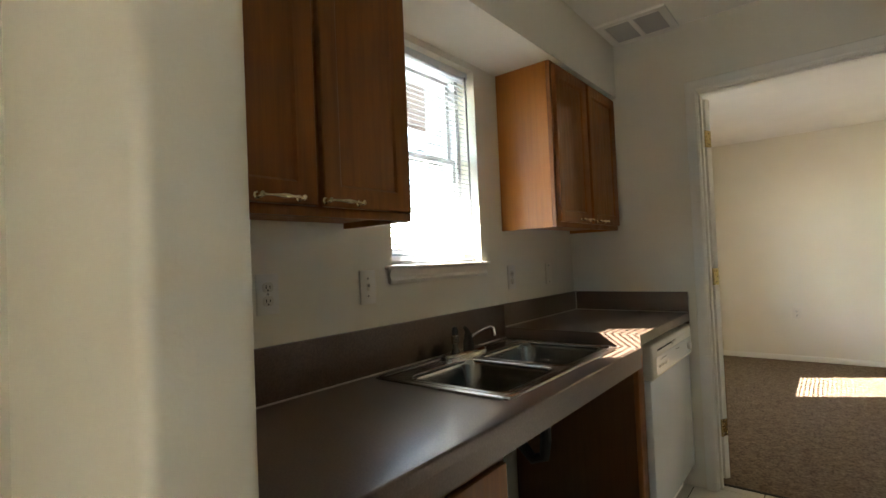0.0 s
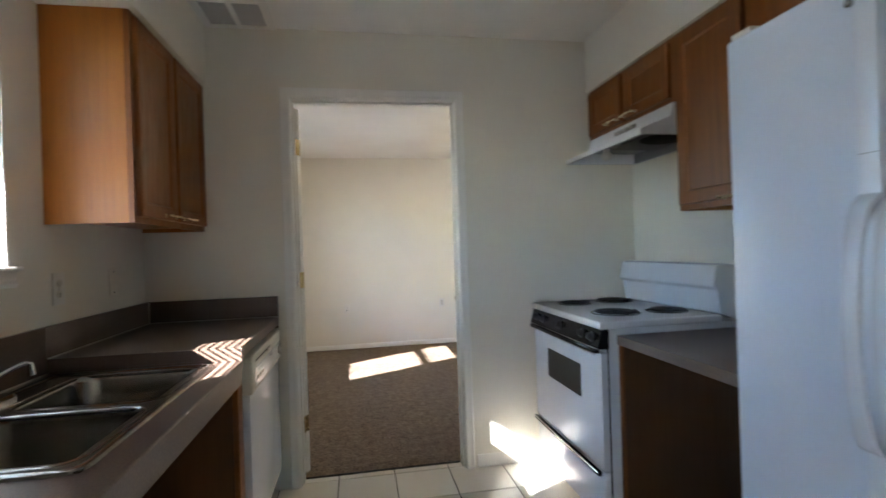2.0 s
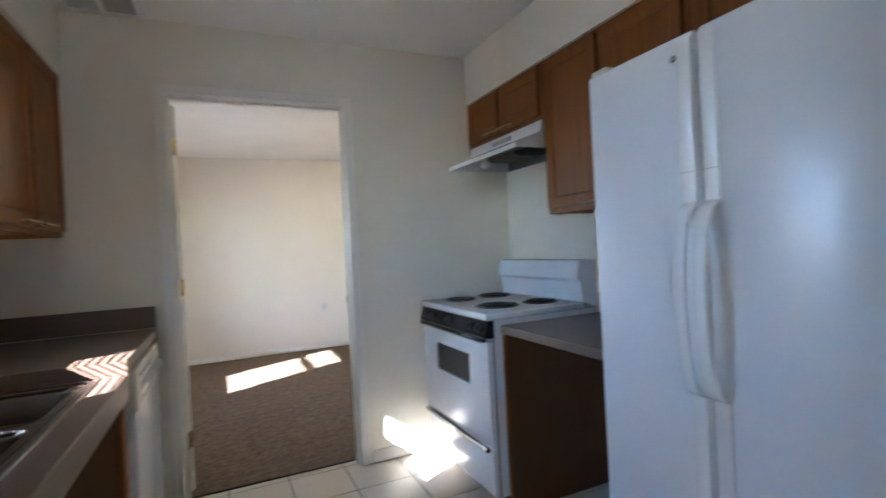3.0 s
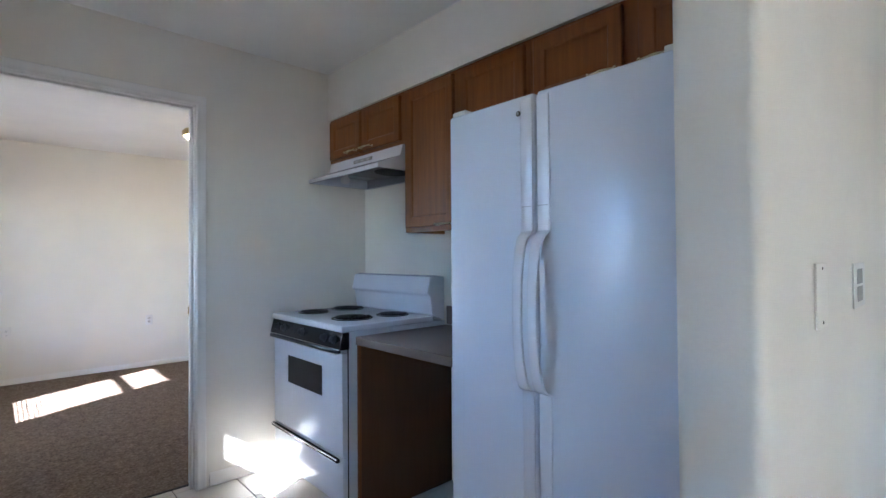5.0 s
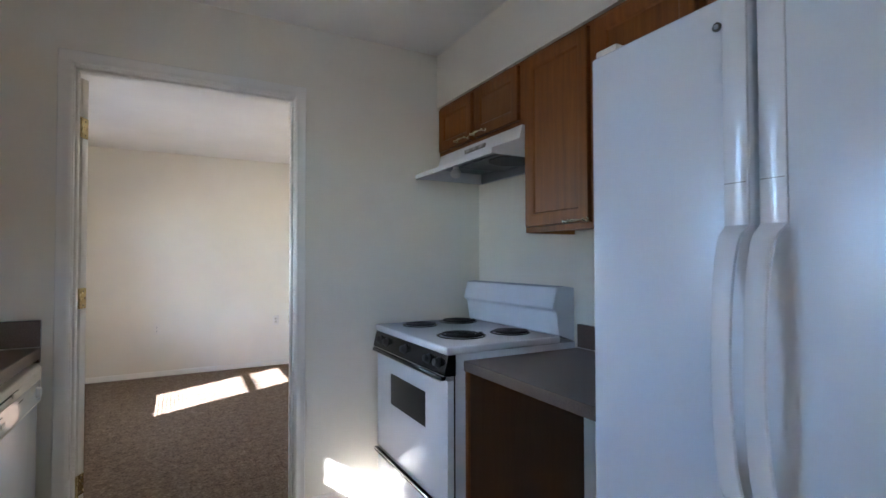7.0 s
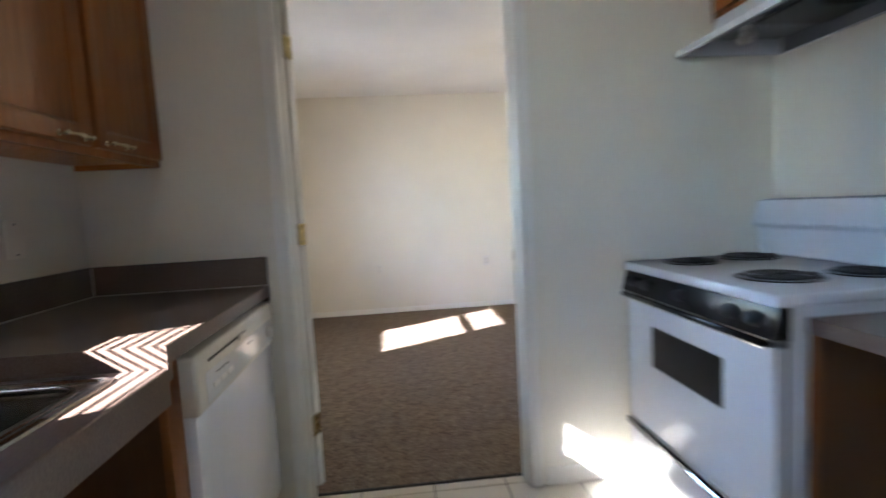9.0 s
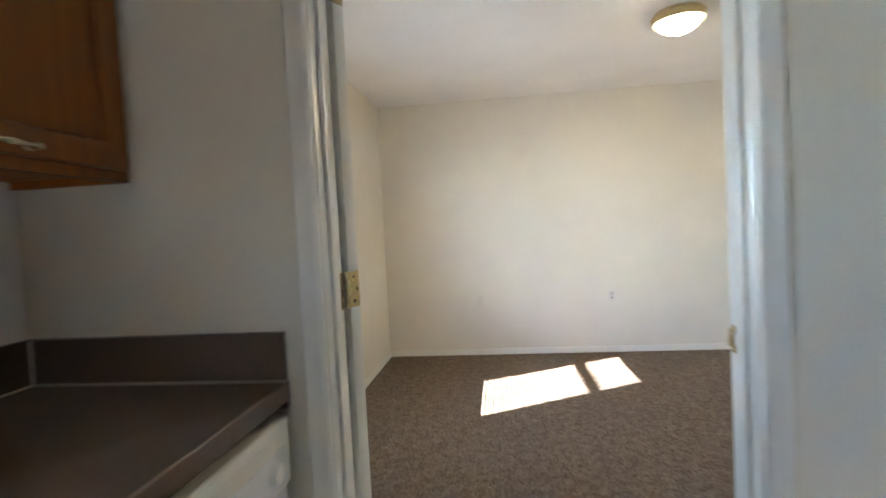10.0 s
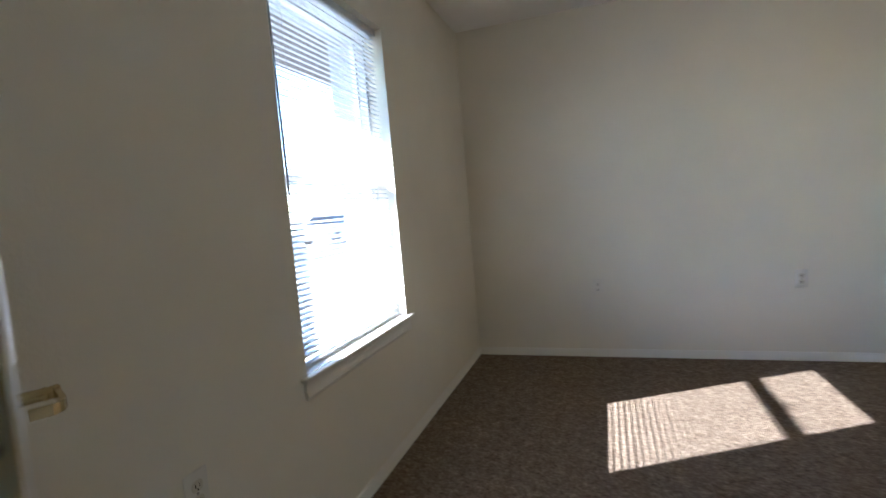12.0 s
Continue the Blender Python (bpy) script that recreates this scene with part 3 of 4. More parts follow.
side = thing("end_panel", (-0.99, 2.0, 0), "reddish-brown oak end panel beside the dishwasher", "panel")
part("board", boxed(WX + 0.02, -0.705, 1.960, 1.978, 0.0, 0.8705), OAK_DARK, side, "", False)
part("edge_stile", boxed(-0.7045, -0.684, 1.940, 2.010, 0.0, 0.8705, r=0.002), OAK, side, "reddish-brown oak front stile")
side2 = thing("end_panel", (1.1, 1.9, 0), "brown oak end panel between stove and knee space", "panel")
part("board", boxed(0.818, EX - 0.003, 1.893, 1.911, 0.0, 0.828), OAK_DARK, side2, "", False)
part("edge_band", boxed(0.806, 0.8175, 1.892, 1.912, 0.0, 0.828, r=0.001), OAK, side2)

# ---- counters ----
SINK = (-1.238, -0.738, 1.035, 1.865)
def roll_edge(bm, edges, r):
    bmesh.ops.bevel(bm, geom=edges, offset=r, segments=4, profile=0.5, affect="EDGES")


def front_edges(bm, x, z):
    return [e for e in bm.edges if all(abs(v.co.x - x) < 1e-4 and abs(v.co.z - z) < 1e-4 for v in e.verts)]


counter = thing("countertop", (-1.0, 1.1, LOW), "lowered brown laminate sink countertop with a deep front edge", "countertop")
bm = slab(WX + 0.020, FRONT, 0.280, 1.912, LOW - 0.030, LOW, [(SINK[0] + 0.02, SINK[1] - 0.02, SINK[2] + 0.02, SINK[3] - 0.02)], (0, 1, 2))
roll_edge(bm, front_edges(bm, FRONT, LOW), 0.006)
part("top", bm, LAMINATE, counter)
part("front_edge", boxed(FRONT - 0.022, FRONT, 0.280, 1.912, LOW - 0.078, LOW - 0.0302), LAMINATE, counter, "", False)
part("backsplash", boxed(WX + 0.001, WX + 0.0195, 0.280, 1.912, LOW - 0.03, 1.022, r=0.002), LAMINATE, counter)
bm = bmesh.new()
tube(bm, [(WX + 0.0215, 0.282, LOW + 0.001), (WX + 0.0215, 1.910, LOW + 0.001)], 0.0035, None, 6)
part("caulk_line", bm, CAULK, counter, "pale caulk line along the backsplash")

upper = thing("countertop", (-1.0, 2.33, HIGH), "brown laminate countertop over the dishwasher with a stepped end", "countertop")
bm = slab(WX + 0.020, FRONT, 1.913, DY0 - 0.020, HIGH - 0.042, HIGH, [], (0, 1, 2))
roll_edge(bm, front_edges(bm, FRONT, HIGH), 0.006)
part("top", bm, LAMINATE, upper)
part("step_face", boxed(WX + 0.021, FRONT - 0.001, 1.9135, 1.935, LOW - 0.0295, HIGH - 0.0425), LAMINATE, upper, "", False)
part("backsplash", boxed(WX + 0.001, WX + 0.0195, 1.913, DY0 - 0.0205, LOW - 0.03, 1.022, r=0.002), LAMINATE, upper)
part("end_splash", boxed(WX + 0.001, -0.661, DY0 - 0.0195, DY0 - 0.001, HIGH - 0.06, 1.022, r=0.002), LAMINATE, upper)
bm = bmesh.new()
tube(bm, [(WX + 0.0215, 1.915, HIGH + 0.001), (WX + 0.0215, DY0 - 0.021, HIGH + 0.001)], 0.0035, None, 6)
tube(bm, [(WX + 0.0215, DY0 - 0.0215, HIGH + 0.001), (-0.662, DY0 - 0.0215, HIGH + 0.001)], 0.0035, None, 6)
tube(bm, [(WX + 0.0215, DY0 - 0.0215, HIGH + 0.001), (WX + 0.0215, DY0 - 0.0215, 1.020)], 0.003, None, 6, (1, 0, 0))
tube(bm, [(-0.6595, DY0 - 0.010, HIGH), (-0.6595, DY0 - 0.010, 1.022)], 0.0025, None, 6, (1, 0, 0))
part("caulk_line", bm, CAULK, upper, "pale caulk line along the backsplash")

right = thing("countertop", (1.1, 1.45, LOW), "brown laminate countertop between stove and refrigerator", "countertop")
bm = slab(0.800, EX - 0.020, 1.045, 1.912, LOW - 0.038, LOW, [], (0, 1, 2))
roll_edge(bm, front_edges(bm, 0.800, LOW), 0.004)
part("top", bm, LAMINATE, right)
part("backsplash", boxed(EX - 0.0195, EX - 0.001, 1.045, 1.912, LOW - 0.03, 0.968, r=0.002), LAMINATE, right)
bm = bmesh.new()
tube(bm, [(EX - 0.0215, 1.05, LOW + 0.001), (EX - 0.0215, 1.910, LOW + 0.001)], 0.003, None, 6)
tube(bm, [(EX - 0.010, 1.9135, LOW), (EX - 0.010, 1.9135, 0.967)], 0.003, None, 6, (1, 0, 0))
part("caulk_line", bm, CAULK, right, "pale caulk line along the backsplash")

# ---- sink and faucet ----
sink = thing("kitchen_sink", (-1.0, 1.45, LOW), "stainless steel double bowl drop-in sink", "sink")
YM = 1.440
bowls = [(-0.954, (SINK[2] + YM) / 2 + 0.006, 0.188, (YM - SINK[2]) / 2 - 0.029), (-0.954, (SINK[3] + YM) / 2 - 0.006, 0.188, (SINK[3] - YM) / 2 - 0.029)]
holes = [(cx - hx + 0.012, cx + hx - 0.012, cy - hy + 0.012, cy + hy - 0.012) for cx, cy, hx, hy in bowls]
part("deck", slab(SINK[0], SINK[1], SINK[2], SINK[3], LOW + 0.0005, LOW + 0.004, holes, (0, 1, 2)), STEEL, sink)
bm = bmesh.new()
cx, cy, hx, hy = (SINK[0] + SINK[1]) / 2, (SINK[2] + SINK[3]) / 2, (SINK[1] - SINK[0]) / 2, (SINK[3] - SINK[2]) / 2
rim = [rrect(cx, cy, hx + d, hy + d, 0.03 + d, LOW + z) for d, z in ((0.006, 0.0006), (0.004, 0.006), (-0.004, 0.009), (-0.012, 0.0085), (-0.018, 0.0045))]
loft(bm, rim, False, False)
part("rim", bm, STEEL, sink, "raised bright rolled rim")
for cx, cy, hx, hy in bowls:
    bm = bmesh.new()
    rings = [rrect(cx, cy, hx + d, hy + d, r, LOW + z) for d, r, z in ((0.008, 0.068, 0.0045), (0.003, 0.066, 0.0060), (-0.002, 0.064, 0.002), (-0.007, 0.064, -0.014), (-0.016, 0.064, -0.10), (-0.024, 0.066, -0.145), (-0.040, 0.066, -0.166), (-0.066, 0.066, -0.173))]
    loft(bm, rings, False, True)
    bowl = part("bowl", bm, STEEL, sink)
    bm = bmesh.new()
    lathe(bm, (cx, cy, LOW - 0.1715), (0, 0, 1), [(0, 0.044), (0.003, 0.044), (0.004, 0.038), (0.0015, 0.030), (0.0015, 0.004), (0.012, 0.004), (0.013, 0.001)], 20)
    part("drain", bm, CHROME, bowl)
    bm = bmesh.new()
    tube(bm, [(cx, cy, LOW - 0.174), (cx, cy, LOW - 0.34), (cx - 0.01, cy, LOW - 0.40), (cx - 0.06, cy, LOW - 0.42), (cx - 0.10, cy, LOW - 0.38), (cx - 0.14, cy, LOW - 0.36), (WX + 0.01, cy, LOW - 0.36)], 0.022, None, 10, (0, 1, 0))
    part("drain_pipe", bm, RUBBER, bowl, "black plastic trap under the bowl")
FX, FY, FZ = -1.205, 1.500, LOW + 0.004
faucet = thing("faucet", (FX, FY, FZ), "chrome kitchen faucet with a swung spout and lever", "faucet")
bm = bmesh.new()
loft(bm, [rrect(FX + 0.006, FY - 0.025, 0.028 + d, 0.130 + d, 0.026 + d, FZ + z) for d, z in ((0, 0.0), (0, 0.010), (-0.008, 0.018))])
part("escutcheon", bm, CHROME, faucet)
bm = bmesh.new()
lathe(bm, (FX, FY + 0.01, FZ + 0.016), (0, 0, 1), [(0, 0.022), (0.03, 0.021), (0.045, 0.017), (0.060, 0.016), (0.068, 0.010)], 16)
part("valve_body", bm, RUBBER, faucet, "dark valve body")
bm = bmesh.new()
sp = [(FX, FY + 0.012, FZ + 0.050), (FX + 0.007, FY + 0.020, FZ + 0.064), (FX + 0.023, FY + 0.050, FZ + 0.080), (FX + 0.039, FY + 0.078, FZ + 0.092), (FX + 0.049, FY + 0.096, FZ + 0.097), (FX + 0.056, FY + 0.107, FZ + 0.092), (FX + 0.058, FY + 0.110, FZ + 0.060)]
tube(bm, sp, [0.009, 0.0065, 0.006, 0.0058, 0.006, 0.0075, 0.0095], None, 12)
part("spout", bm, CHROME, faucet)
bm = bmesh.new()
lathe(bm, (FX, FY - 0.075, FZ + 0.014), (0, 0, 1), [(0, 0.017), (0.012, 0.015), (0.02, 0.011), (0.05, 0.011), (0.058, 0.014), (0.085, 0.013), (0.10, 0.009), (0.103, 0.002)], 14)
part("sprayer", bm, RUBBER, faucet, "dark side sprayer")
bm = bmesh.new()
lathe(bm, (FX, FY - 0.075, FZ + 0.052), (0, 0, 1), [(0, 0.0135), (0.002, 0.0150), (0.030, 0.0150), (0.032, 0.0135)], 14)
part("sprayer_sleeve", bm, CHROME, faucet, "chrome sleeve")
bm = bmesh.new()
tube(bm, [(FX, FY + 0.01, FZ + 0.080), (FX - 0.002, FY + 0.002, FZ + 0.094), (FX - 0.004, FY - 0.008, FZ + 0.106)], [0.012, 0.010, 0.007], None, 10)
part("lever", bm, RUBBER, faucet, "dark lever handle")

# ---- dishwasher ----
dw = thing("dishwasher", (-0.95, 2.40, 0), "off-white built-in dishwasher under the counter", "dishwasher")
DA, DB, DX = 2.016, 2.706, -0.668
part("tub", boxed(WX + 0.04, -0.715, DA + 0.008, DB - 0.008, 0.10, 0.862), DARK, dw, "", False)
part("door", boxed(-0.713, DX + 0.008, DA + 0.006, DB - 0.004, 0.135, 0.705, r=0.006), ENAMEL, dw, "white enamel door")
bm = boxed(-0.713, DX + 0.020, DA, DB, 0.707, 0.856, r=0.012, seg=3)
panel = part("control_panel", bm, OFF_WHITE, dw, "cream control panel with a recessed latch")
part("inset", boxed(DX + 0.0195, DX + 0.0215, DA + 0.05, DB - 0.03, 0.722, 0.800, r=0.001), GLOSS_WHITE, panel, "pale glossy control strip", False)
part("latch_recess", boxed(DX + 0.0185, DX + 0.0208, DA + 0.06, DB - 0.09, 0.806, 0.832, r=0.001), OFF_WHITE, panel, "shallow cream grip recess", False)
part("latch_slot", boxed(DX + 0.0200, DX + 0.0216, DA + 0.07, DA + 0.37, 0.822, 0.829, r=0.0005), DARK, panel, "thin dark latch slot", False)
part("latch", boxed(DX + 0.0206, DX + 0.0262, DA + 0.30, DA + 0.37, 0.814, 0.828, r=0.002), OFF_WHITE, panel, "cream latch tab", False)
bm = bmesh.new()
lathe(bm, (DX + 0.021, DB - 0.085, 0.762), (1, 0, 0), [(0, 0.021), (0.010, 0.019), (0.014, 0.016), (0.015, 0.002)], 18)
part("timer_knob", bm, WHITE_PLASTIC, panel)
for k in range(3):
    part("push_button", boxed(DX + 0.0214, DX + 0.0240, DA + 0.09 + 0.05 * k, DA + 0.132 + 0.05 * k, 0.748, 0.762, r=0.0012), WHITE_PLASTIC, panel, "", False)
for y, w in ((DA + 0.16, 0.09), (DA + 0.40, 0.055)):
    part("marking", boxed(DX + 0.0214, DX + 0.0220, y - w / 2, y + w / 2, 0.780, 0.783), DARK, panel, "thin dark printed line", False)
part("vent_cover", boxed(DX - 0.004, DX + 0.003, DA + 0.08, DA + 0.17, 0.640, 0.675, r=0.002), WHITE_PLASTIC, dw)
part("kick_plate", boxed(-0.745, -0.725, DA + 0.004, DB - 0.004, 0.005, 0.132, r=0.002), WHITE_PLASTIC, dw)

# ---- stove ----
st = thing("stove", (1.08, 2.33, 0), "white freestanding electric stove with four coil burners", "stove")
SA, SB, SX = 1.940, 2.716, 0.748
part("body", boxed(SX + 0.03, EX - 0.004, SA, SB, 0.055, 0.885, r=0.003), ENAMEL, st)
for y in (SA + 0.06, SB - 0.06):
    for x in (SX + 0.10, EX - 0.08):
        bm = bmesh.new()
        lathe(bm, (x, y, 0.0), (0, 0, 1), [(0, 0.018), (0.012, 0.018), (0.014, 0.008), (0.056, 0.008)], 10)
        part("foot", bm, RUBBER, st)
bm = boxed(SX - 0.012, 1.312, SA - 0.008, SB + 0.006, 0.885, 0.918, r=0.008, seg=3)
top = part("cooktop", bm, ENAMEL, st)
# sloped black control strip
bm = bmesh.new()
loft(bm, [[(SX - 0.004, y, 0.884), (SX + 0.03, y, 0.884), (SX + 0.03, y, 0.803), (SX - 0.020, y, 0.803), (SX - 0.022, y, 0.812)] for y in (SA - 0.004, SB + 0.003)])
strip = part("control_panel", bm, BLACK, st, "glossy black control panel")
for k, y in enumerate((2.00, 2.09, 2.33, 2.55, 2.64)):
    bm = bmesh.new()
    lathe(bm, (SX - 0.014, y, 0.848), (-1, 0, 0.22), [(0, 0.022), (0.005, 0.021), (0.008, 0.016), (0.022, 0.014), (0.024, 0.002)], 16)
    part("knob", bm, RUBBER, strip)
bm = bmesh.new()
tube(bm, [(SX - 0.0235, SA, 0.806), (SX - 0.0235, SB, 0.806)], 0.0025, None, 6)
part("chrome_strip", bm, CHROME, strip)
door = part("oven_door", slab(SA + 0.006, SB - 0.006, 0.292, 0.782, SX - 0.002, SX + 0.0295, [(2.142, 2.535, 0.545, 0.697)], (1, 2, 0)), ENAMEL, st)
part("oven_window", boxed(SX + 0.001, SX + 0.006, 2.136, 2.541, 0.539, 0.703), OVEN_GLASS, door, "dark oven window", False)
part("door_handle", boxed(SX - 0.028, SX - 0.004, SA + 0.012, SB + 0.004, 0.784, 0.801, r=0.005), BLACK, door, "black handle bar with a chrome edge")
bm = bmesh.new()
tube(bm, [(SX - 0.028, SA + 0.014, 0.784), (SX - 0.028, SB, 0.784)], 0.003, None, 6)
part("handle_trim", bm, CHROME, door)
# solid dark strips stand in for the shade in the door's side gaps
for y in (SA + 0.0010, SB - 0.0055):
    part("side_seam", boxed(SX + 0.0255, SX + 0.0298, y, y + 0.0045, 0.06, 0.80), DARK, st, "dark strip for the shade in the gap beside the oven door", False)
drawer = part("drawer", boxed(SX, SX + 0.0295, SA + 0.006, SB - 0.006, 0.062, 0.284, r=0.004), ENAMEL, st)
part("drawer_handle", boxed(SX - 0.020, SX - 0.0005, SA + 0.03, SB - 0.002, 0.262, 0.282, r=0.005), BLACK, drawer, "black drawer handle bar")
bm = bmesh.new()
tube(bm, [(SX - 0.021, SA + 0.034, 0.279), (SX - 0.021, SB - 0.006, 0.279)], 0.003, None, 6)
part("drawer_trim", bm, CHROME, drawer)
bm = bmesh.new()
loft(bm, [[(1.318, y, 0.9185), (EX - 0.004, y, 0.886), (EX - 0.004, y, 1.128), (1.345, y, 1.138), (1.300, y, 1.130), (1.278, y, 1.040), (1.300, y, 1.022), (1.312, y, 0.93)] for y in (SA + 0.004, SB - 0.004)])
bmesh.ops.bevel(bm, geom=[e for e in bm.edges], offset=0.003, segments=2, affect="EDGES")
part("backguard", bm, ENAMEL, st)
for x, y, r in ((0.925, 2.565, 0.078), (1.175, 2.600, 0.092), (0.935, 2.160, 0.098), (1.180, 2.130, 0.080)):
    bm = bmesh.new()
    lathe(bm, (x, y, 0.9175), (0, 0, 1), [(0, r + 0.012), (0.003, r + 0.014), (0.004, r + 0.006), (-0.006, r - 0.01), (-0.012, 0.02)], 28)
    pan = part("drip_pan", bm, BLACK, st, "dark drip pan")
    bm = bmesh.new()
    turns = 4
    pts = []
    for k in range(turns * 22 + 1):
        a = 2 * math.pi * k / 22
        rr = 0.018 + (r - 0.018) * k / (turns * 22)
        pts.append((x + rr * math.cos(a), y + rr * math.sin(a), 0.926))
    tube(bm, pts, 0.0055, 0.0045, 6)
    part("coil", bm, RUBBER, pan, "black spiral heating coil")

# ---- range hood ----
hood = thing("range_hood", (1.2, 2.33, 1.70), "white under-cabinet range hood with a grey filter", "range hood")
HA, HB = 1.960, 2.712
bm = bmesh.new()
loft(bm, [[(EX - 0.002, y, 1.846), (1.128, y, 1.846), (1.112, y, 1.786), (0.968, y, 1.728), (0.968, y, 1.706), (0.980, y, 1.706), (0.982, y, 1.718), (1.118, y, 1.772), (EX - 0.012, y, 1.772), (EX - 0.012, y, 1.706), (EX - 0.002, y, 1.706)] for y in (HA + 0.010, HB - 0.010)], False, False)
part("shell", bm, ENAMEL, hood)
for y, d in ((HA, 0.0098), (HB - 0.0098, 0.0098)):
    bm = bmesh.new()
    loft(bm, [[(EX - 0.002, yy, 1.846), (1.128, yy, 1.846), (1.112, yy, 1.786), (0.968, yy, 1.728), (0.968, yy, 1.706), (EX - 0.002, yy, 1.706)] for yy in (y, y + d)])
    part("side_panel", bm, ENAMEL, hood)
part("filter", boxed(1.12, EX - 0.03, HA + 0.06, HB - 0.22, 1.745, 1.755, r=0.002), GREASE, hood, "grey greasy mesh filter")
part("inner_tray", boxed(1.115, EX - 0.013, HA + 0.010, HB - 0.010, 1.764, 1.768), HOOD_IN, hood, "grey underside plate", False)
bm = bmesh.new()
lathe(bm, (1.14, HB - 0.15, 1.763), (0, 0, -1), [(0, 0.016), (0.015, 0.016), (0.022, 0.026), (0.04, 0.030), (0.055, 0.022), (0.062, 0.004)], 14)
part("bulb", bm, WHITE_PLASTIC, hood, "unlit white bulb")
# thin grey sheet just below the white shell's inner face
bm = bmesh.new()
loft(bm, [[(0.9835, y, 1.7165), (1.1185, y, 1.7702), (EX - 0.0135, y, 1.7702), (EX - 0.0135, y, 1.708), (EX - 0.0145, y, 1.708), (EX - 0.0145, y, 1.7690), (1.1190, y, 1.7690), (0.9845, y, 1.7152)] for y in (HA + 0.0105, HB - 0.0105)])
part("liner", bm, HOOD_IN, hood, "grey lining sheet inside the hood", False)
louvre = part("control_recess", boxed(1.1135, 1.1225, 2.235, 2.425, 1.803, 1.823, r=0.001), VENT_GREY, hood, "grey control strip let into the front")
for y in (2.27, 2.33, 2.39):
    part("rocker_switch", boxed(1.1110, 1.1136, y - 0.014, y + 0.014, 1.807, 1.819, r=0.001), LOUVRE, louvre)
bm = bmesh.new()
lathe(bm, (1.25, 2.20, 1.7445), (0, 0, -1), [(0, 0.115), (0.006, 0.115), (0.012, 0.095), (0.012, 0.002)], 28)
part("fan_grille", bm, DARK, hood, "round dark fan opening")

# ---- refrigerator ----
fr = thing("refrigerator", (1.0, 0.67, 0), "white side-by-side refrigerator with pebbled doors", "refrigerator")
FA, FB, FM, FXX, FT = 0.302, 1.030, 0.698, 0.590, 1.682
part("cabinet", boxed(FXX + 0.075, EX - 0.03, FA + 0.004, FB - 0.004, 0.03, FT - 0.012, r=0.004), FRIDGE_WHITE, fr)
part("base_grille", boxed(FXX + 0.06, FXX + 0.0745, FA + 0.01, FB - 0.01, 0.012, 0.095, r=0.002), VENT_GREY, fr, "grey base grille")
part("gasket", boxed(FXX + 0.022, FXX + 0.074, FM - 0.0040, FM + 0.0040, 0.11, FT - 0.004), VENT_GREY, fr, "dark grey seal between the doors", False)
bm = bmesh.new()
for x in (FXX + 0.12, EX - 0.08):
    for y in (FA + 0.05, FB - 0.05):
        lathe(bm, (x, y, 0.0), (0, 0, 1), [(0, 0.02), (0.03, 0.02)], 10)
part("feet", bm, RUBBER, fr)
for nm, a, b, sgn in (("freezer_door", FM + 0.0045, FB, 1), ("fridge_door", FA, FM - 0.0045, -1)):
    leaf = part(nm, boxed(FXX, FXX + 0.070, a, b, 0.105, FT, r=0.009, seg=3), FRIDGE_WHITE, fr)
    e = FM + sgn * 0.027
    h = bmesh.new()
    pts, ws, hs = [], [], []
    for k in range(201):
        z = 0.115 + (FT - 0.130) * k / 200
        u = min(max((z - 0.885) / 0.418, 0.0), 1.0)
        v = max(0.0, math.sin(math.pi * u)) ** 0.33
        pts.append((FXX - 0.001 - 0.052 * v, e - sgn * 0.003 * v, z))
        ws.append(0.0185 - 0.0050 * v)
        hs.append(0.005 + 0.0005 * v)
    rings = []
    for p, w, t in zip(pts, ws, hs):
        rings.append([(p[0] + c * t, p[1] + d * w, p[2]) for c, d in ((-1, -0.72), (-0.55, -1), (0.8, -1), (1, -0.8), (1, 0.8), (0.8, 1), (-0.55, 1), (-1, 0.72))])
    loft(h, rings)
    part("handle", h, ENAMEL, leaf, "long moulded white bow handle")
    part("handle_joint", boxed(FXX - 0.0064, FXX - 0.0052, e - 0.0165, e + 0.0165, 1.3755, 1.3768), VENT_GREY, leaf, "fine seam of the handle cover", False)
    part("hinge_cover", boxed(FXX + 0.01, FXX + 0.085, (FB - 0.06 if sgn > 0 else FA + 0.005), (FB - 0.005 if sgn > 0 else FA + 0.06), FT + 0.0005, FT + 0.016, r=0.004), WHITE_PLASTIC, fr)
    if sgn > 0:
        bm = bmesh.new()
        lathe(bm, (FXX - 0.0002, e + 0.028, 1.634), (-1, 0, 0), [(0, 0.0075), (0.002, 0.0075), (0.003, 0.006), (0.003, 0.001)], 18)
        badge = part("badge", bm, SCREW, leaf, "small round dark emblem")
        bm = bmesh.new()
        lathe(bm, (FXX - 0.0033, e + 0.028, 1.634), (-1, 0, 0), [(0, 0.004), (0.0006, 0.004), (0.0007, 0.001)], 14)
        part("emblem_mark", bm, VENT_GREY, leaf, "", False)

